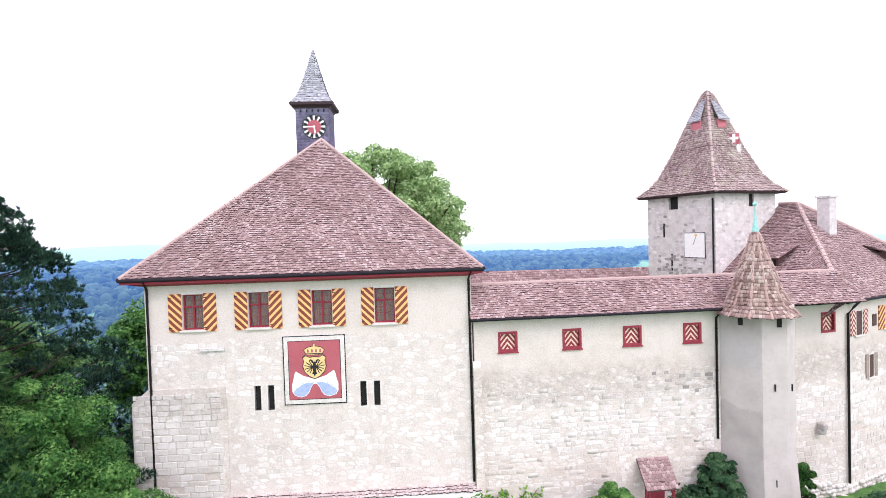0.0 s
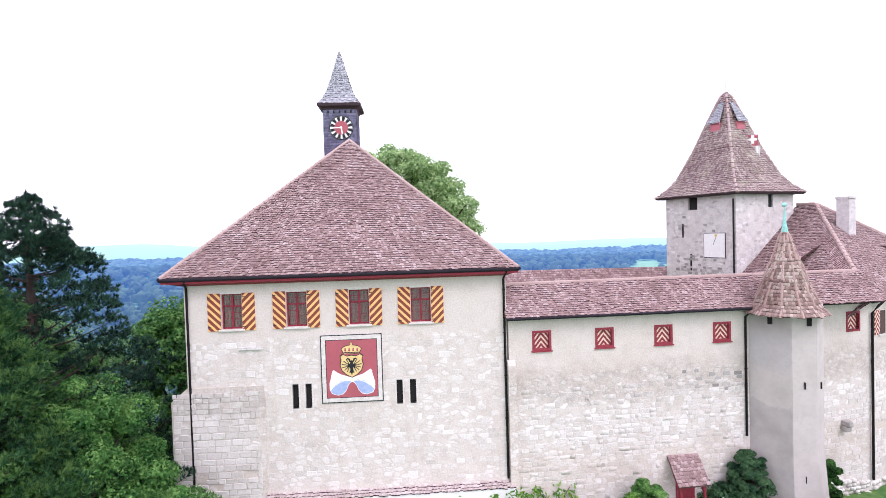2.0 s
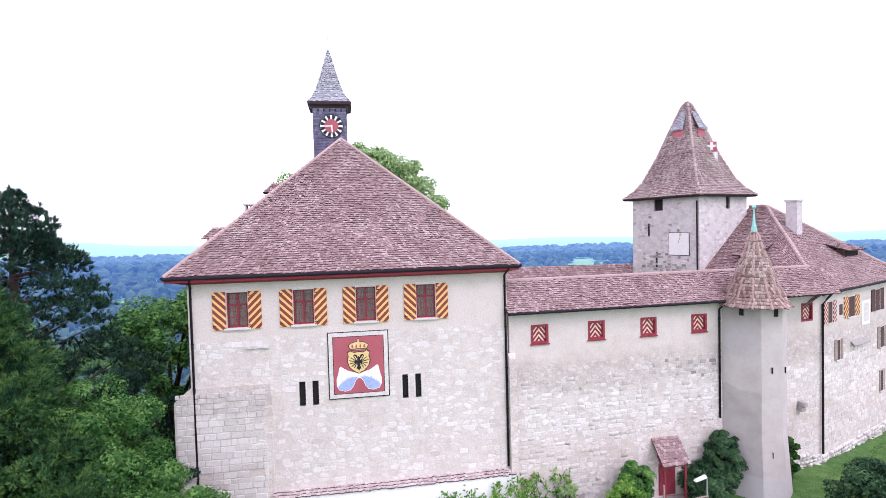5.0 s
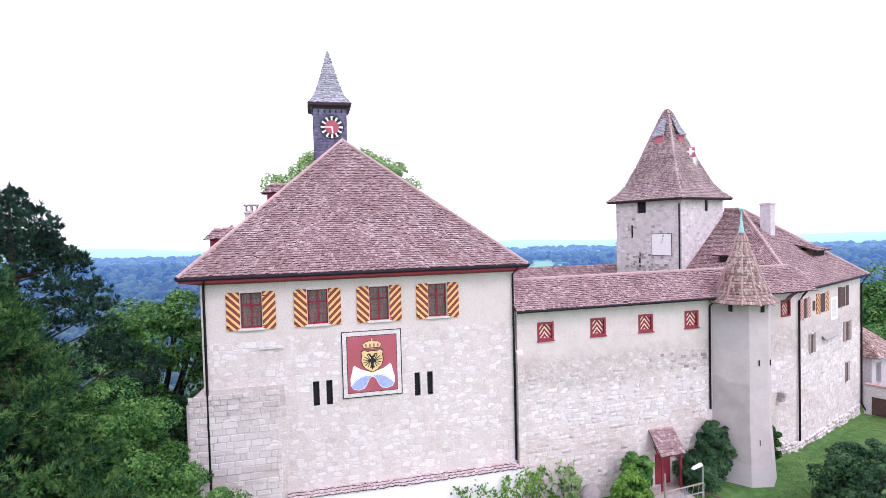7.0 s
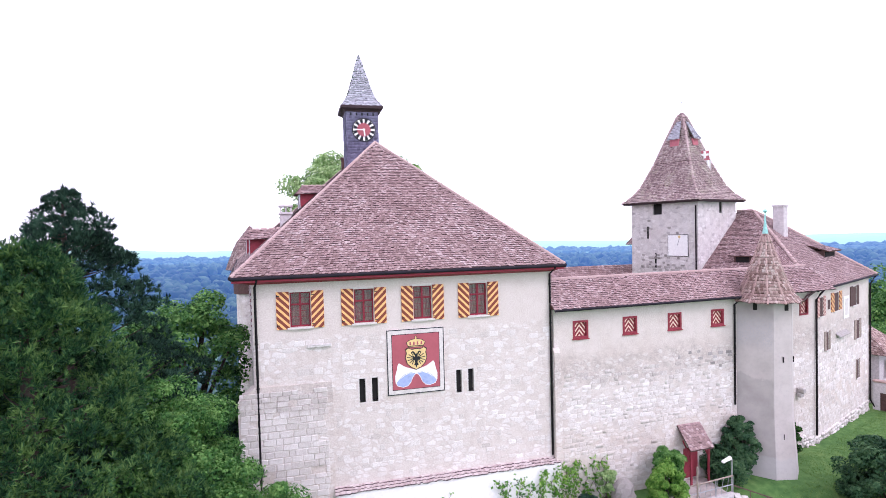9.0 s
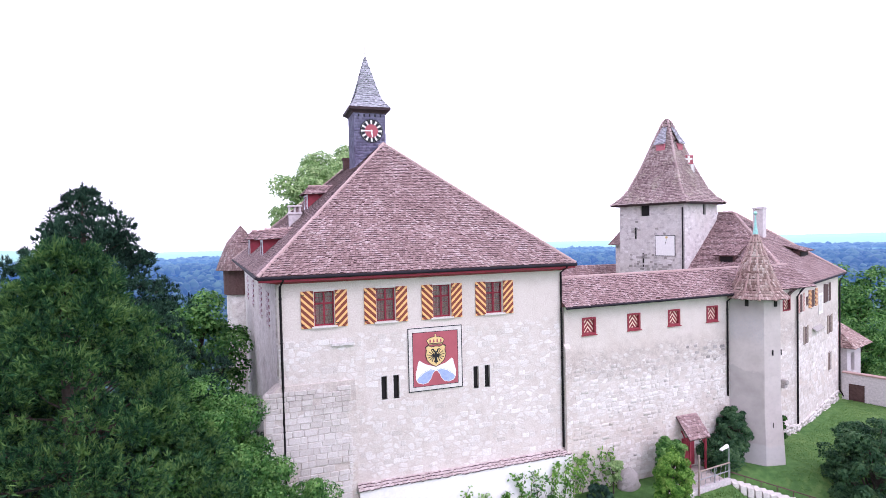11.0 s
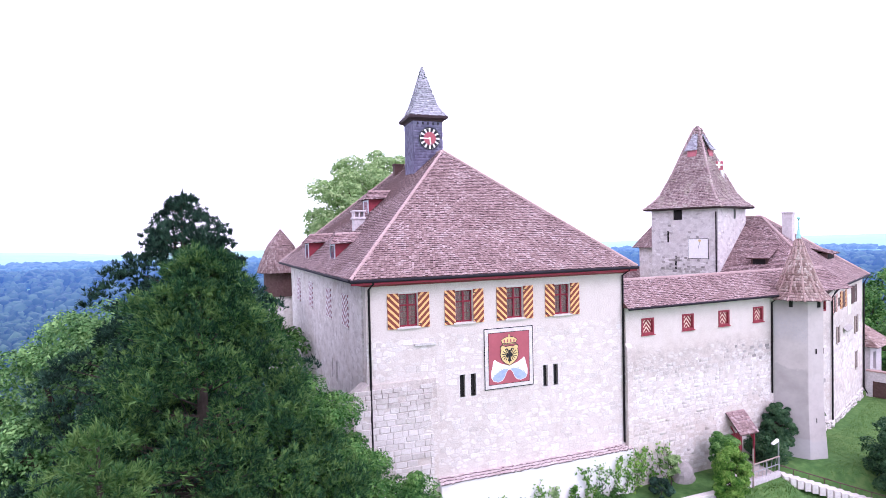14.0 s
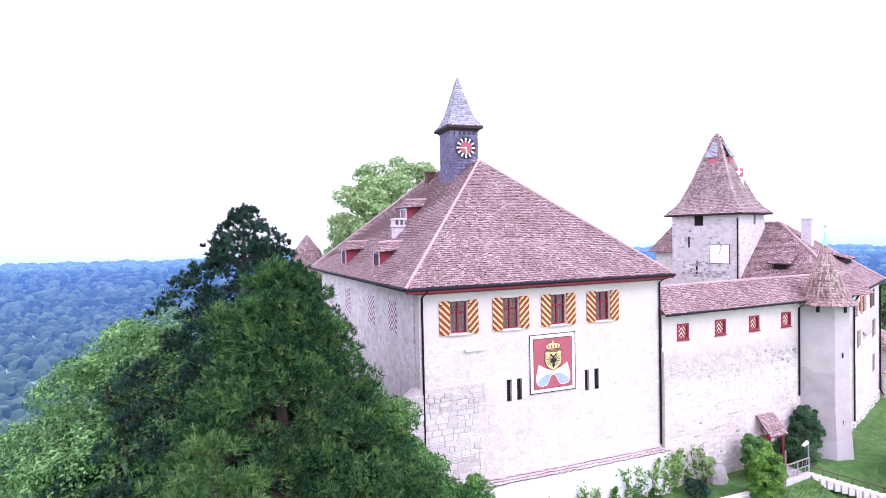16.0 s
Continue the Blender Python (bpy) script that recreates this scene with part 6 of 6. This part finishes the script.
def climber(at, reach, seed, mat):
    """A climbing vine: twisting stems and leaves flat against the wall."""
    rng = np.random.default_rng(seed)
    t = thing("climbing_vine", "green climbing vine on the white plinth", "vine", at, "vines on the plinth")
    pts = []
    for k in range(3):
        x, z = rng.uniform(-0.3, 0.3), 0.0
        line = [(x, -0.06, z)]
        for j in range(7):
            x += rng.normal(0, 0.17) * reach
            z += rng.uniform(0.12, 0.4) * reach
            z = min(z, 2.35)
            line.append((x, -0.07, z))
            n = int(rng.choice([2, 7, 13]))
            pts.append(np.stack([rng.normal(x, 0.12, n), rng.normal(-0.12, 0.05, n), rng.normal(z, 0.13, n)], 1))
        part("stem", Mesh().tube(line, 0.014, 5), M_BARK, t)
    p = np.concatenate(pts)
    p[:, 1] = np.minimum(p[:, 1], -0.04)
    v = leaf_quads(rng, p, 0.09, np.tile([0, -0.8, 0.5], (len(p), 1)))
    part("foliage", array_mesh("foliage", v, LEAF_FACES, mat), None, t)


for k, (x, r, m) in enumerate(((6.2, 0.4, M_LEAF_VINE), (7.4, 0.7, M_LEAF_VINE), (8.3, 0.5, M_LEAF_MID), (9.5, 0.9, M_LEAF_VINE), (10.7, 0.8, M_LEAF_PALE), (11.8, 0.6, M_LEAF_VINE), (12.7, 1.1, M_LEAF_VINE), (13.7, 1.1, M_LEAF_MID), (14.7, 1.25, M_LEAF_VINE), (15.5, 1.25, M_LEAF_VINE), (16.0, 1.1, M_LEAF_VINE))):
    climber(HOUSE @ Matrix.Translation((x, -0.56, -2.95)), r, 70 + k, m)
for k, (x, r) in enumerate(((4.8, 1.2), (5.6, 1.3), (6.9, 1.1))):
    climber(Matrix.Translation((x, CY - 0.02, -2.95)), r, 90 + k, M_LEAF_VINE)


def boulder(at, r, h, seed):
    """A worn lump of pale rock with broken faces."""
    rnd = random.Random(seed)
    m = Mesh()
    rings = []
    for k in range(7):
        u = k / 6
        w = r * math.sqrt(max(0.02, 1 - (u * 0.98) ** 2.4))
        rings.append([(w * math.cos(a) * rnd.uniform(0.85, 1.12), w * 0.7 * math.sin(a) * rnd.uniform(0.85, 1.12), h * u + rnd.uniform(-0.04, 0.04)) for a in (2 * math.pi * j / 14 for j in range(14))])
    m.loft(rings)
    ob = part("boulder", m, M_DARKSTONE, at=Matrix.Translation(at))
    tagged(ob, "pale grey weathered boulder against the wall foot", "rock")


boulder((8.0, 26.2, -3.1), 0.75, 1.35, 3)

# perennials along the foot of the plinth
for k, (x, y, h, w, mat, label) in enumerate((
        (3.0, -1.2, 1.1, 0.6, M_LEAF_DARK, "grey-green upright garden shrub at the plinth"),
        (4.3, -1.4, 1.0, 0.55, M_LEAF_DARK, "grey-green upright garden shrub at the plinth"),
        (7.2, -1.3, 0.8, 0.4, M_NEEDLE_BLUE, "dark spiky garden herb at the plinth"),
        (8.4, -1.2, 0.7, 0.5, M_LEAF_VINE, "bright green low garden plant"),
        (9.6, -1.2, 0.6, 0.5, M_LEAF_VINE, "bright green low garden plant"),
        (10.6, -1.3, 0.7, 0.5, M_LEAF_VINE, "bright green low garden plant"),
        (11.8, -1.4, 0.8, 0.5, M_NEEDLE_BLUE, "dull grey-brown withered herb clump"),
        (13.4, -1.3, 0.8, 0.5, M_LEAF_MID, "green garden plant under the vines"),
        (14.4, -1.3, 0.9, 0.45, M_LEAF, "green garden plant under the vines"))):
    broad_tree("garden_plant", label, HOUSE @ Vector((x, y, -3.0)), h, w, mat, 120 + k, 0.05, 22, 60, 0.02, 1.0, (0.25, 0.45), cat="plant", group="plants along the plinth")


def grass():
    """Short uneven grass over the lawn and the bank."""
    rng = np.random.default_rng(9)
    n = 70000
    x, y = rng.uniform(8, 46, n), rng.uniform(14, 33, n)
    ok = ~((y > 24.0) & (x < 20.6)) & (y < 27.2 + np.clip(x - 25, 0, 20) * 0.38)
    x, y = x[ok], y[ok]
    z = np.array([ground_height(a, b) for a, b in zip(x, y)])
    h = rng.uniform(0.03, 0.08, len(x)) * (1 + 1.2 * (y < 23.5) * (x < 16))
    a = rng.uniform(0, 6.28, len(x))
    w = 0.03
    dx, dy = np.cos(a) * w, np.sin(a) * w
    lx, ly = rng.normal(0, 0.06, len(x)), rng.normal(0, 0.06, len(x))
    v = np.stack([np.stack([x - dx, y - dy, z - 0.02], 1), np.stack([x + dx, y + dy, z - 0.02], 1), np.stack([x + lx, y + ly, z + h], 1)], 1)
    ob = part("grass", array_mesh("grass", v, [(0, 1, 2)], M_GRASS), None)
    tagged(ob, "short bright green lawn grass", "grass", kind="stuff")


grass()

# ---- stones of the walls, last ----
rng = random.Random(11)
cells = coursed(rng, -0.72, 3.5, -2.2, 5.2, 0.3, 0.5, 0.93)
bw = part("buttress_face", Mesh().box(-0.7, 0.0, -3.0, 3.6, 0.02, 4.7), M_CURTAIN, house, at=Matrix.Translation((0, -0.085, 0)))
stones(bw, rng, cells, M_GREYSTONE, 0.045)
clear = [(c - 0.95, 8.0, c + 0.95, 10.3) for c in WINDOWS] + [(x - 0.1, 4.0, x + 0.4, 5.5) for x in SLITS] + [(6.4, 4.2, 9.8, 7.9)]
cells = coursed(rng, 3.9, 15.8, 0.1, 7.7, 0.3, 0.4, 0.22, clear) + coursed(rng, 0.3, 3.7, 5.5, 7.7, 0.3, 0.4, 0.2, clear)
rng.shuffle(cells)
stones(front, rng, cells[:290], M_RUBBLE, 0.012)
stones_rest(front, rng, cells[290:], M_RUBBLE_ALL, 0.012)
cells = coursed(rng, 0.35, cl - 0.8, -2.6, 4.6, 0.25, 0.42, 0.6, [(8.0, -3, 10.8, 0.9)])
rng.shuffle(cells)
stones(cwall, rng, cells[:270], M_CURTAINSTONE, 0.014)
stones_rest(cwall, rng, cells[270:], M_CURTAINSTONES, 0.014)
stones(cwall, rng, coursed(rng, 8.5, cl - 0.7, 4.5, 5.2, 0.22, 0.36, 0.35) + coursed(rng, 0.6, cl - 0.7, 3.9, 4.5, 0.22, 0.36, 0.1), M_DARKSTONE, 0.015)
cells = coursed(rng, 0.2, 5.4, -2.6, 3.6, 0.28, 0.42, 0.65)
stones(link, rng, cells, M_CURTAINSTONE, 0.015)
cells = coursed(rng, 0.3, 13.0, -3.6, 4.0, 0.32, 0.48, 0.5, [(2.0, 3.2, 3.3, 5), (9.2, -0.4, 11.1, 5)])
rng.shuffle(cells)
stones(long_, rng, cells[:220], M_RUBBLE, 0.016)
stones_rest(long_, rng, cells[220:], M_RUBBLE_ALL, 0.016)
foot = coursed(rng, 0.1, 13.0, -4.6, -2.5, 0.24, 0.3, 0.7)
stones_rest(long_, rng, foot, M_RUBBLE_ALL, 0.14)
stones_rest(link, rng, coursed(rng, 0.6, 5.6, -4.2, -2.0, 0.24, 0.3, 0.7), M_RUBBLE_ALL, 0.16)
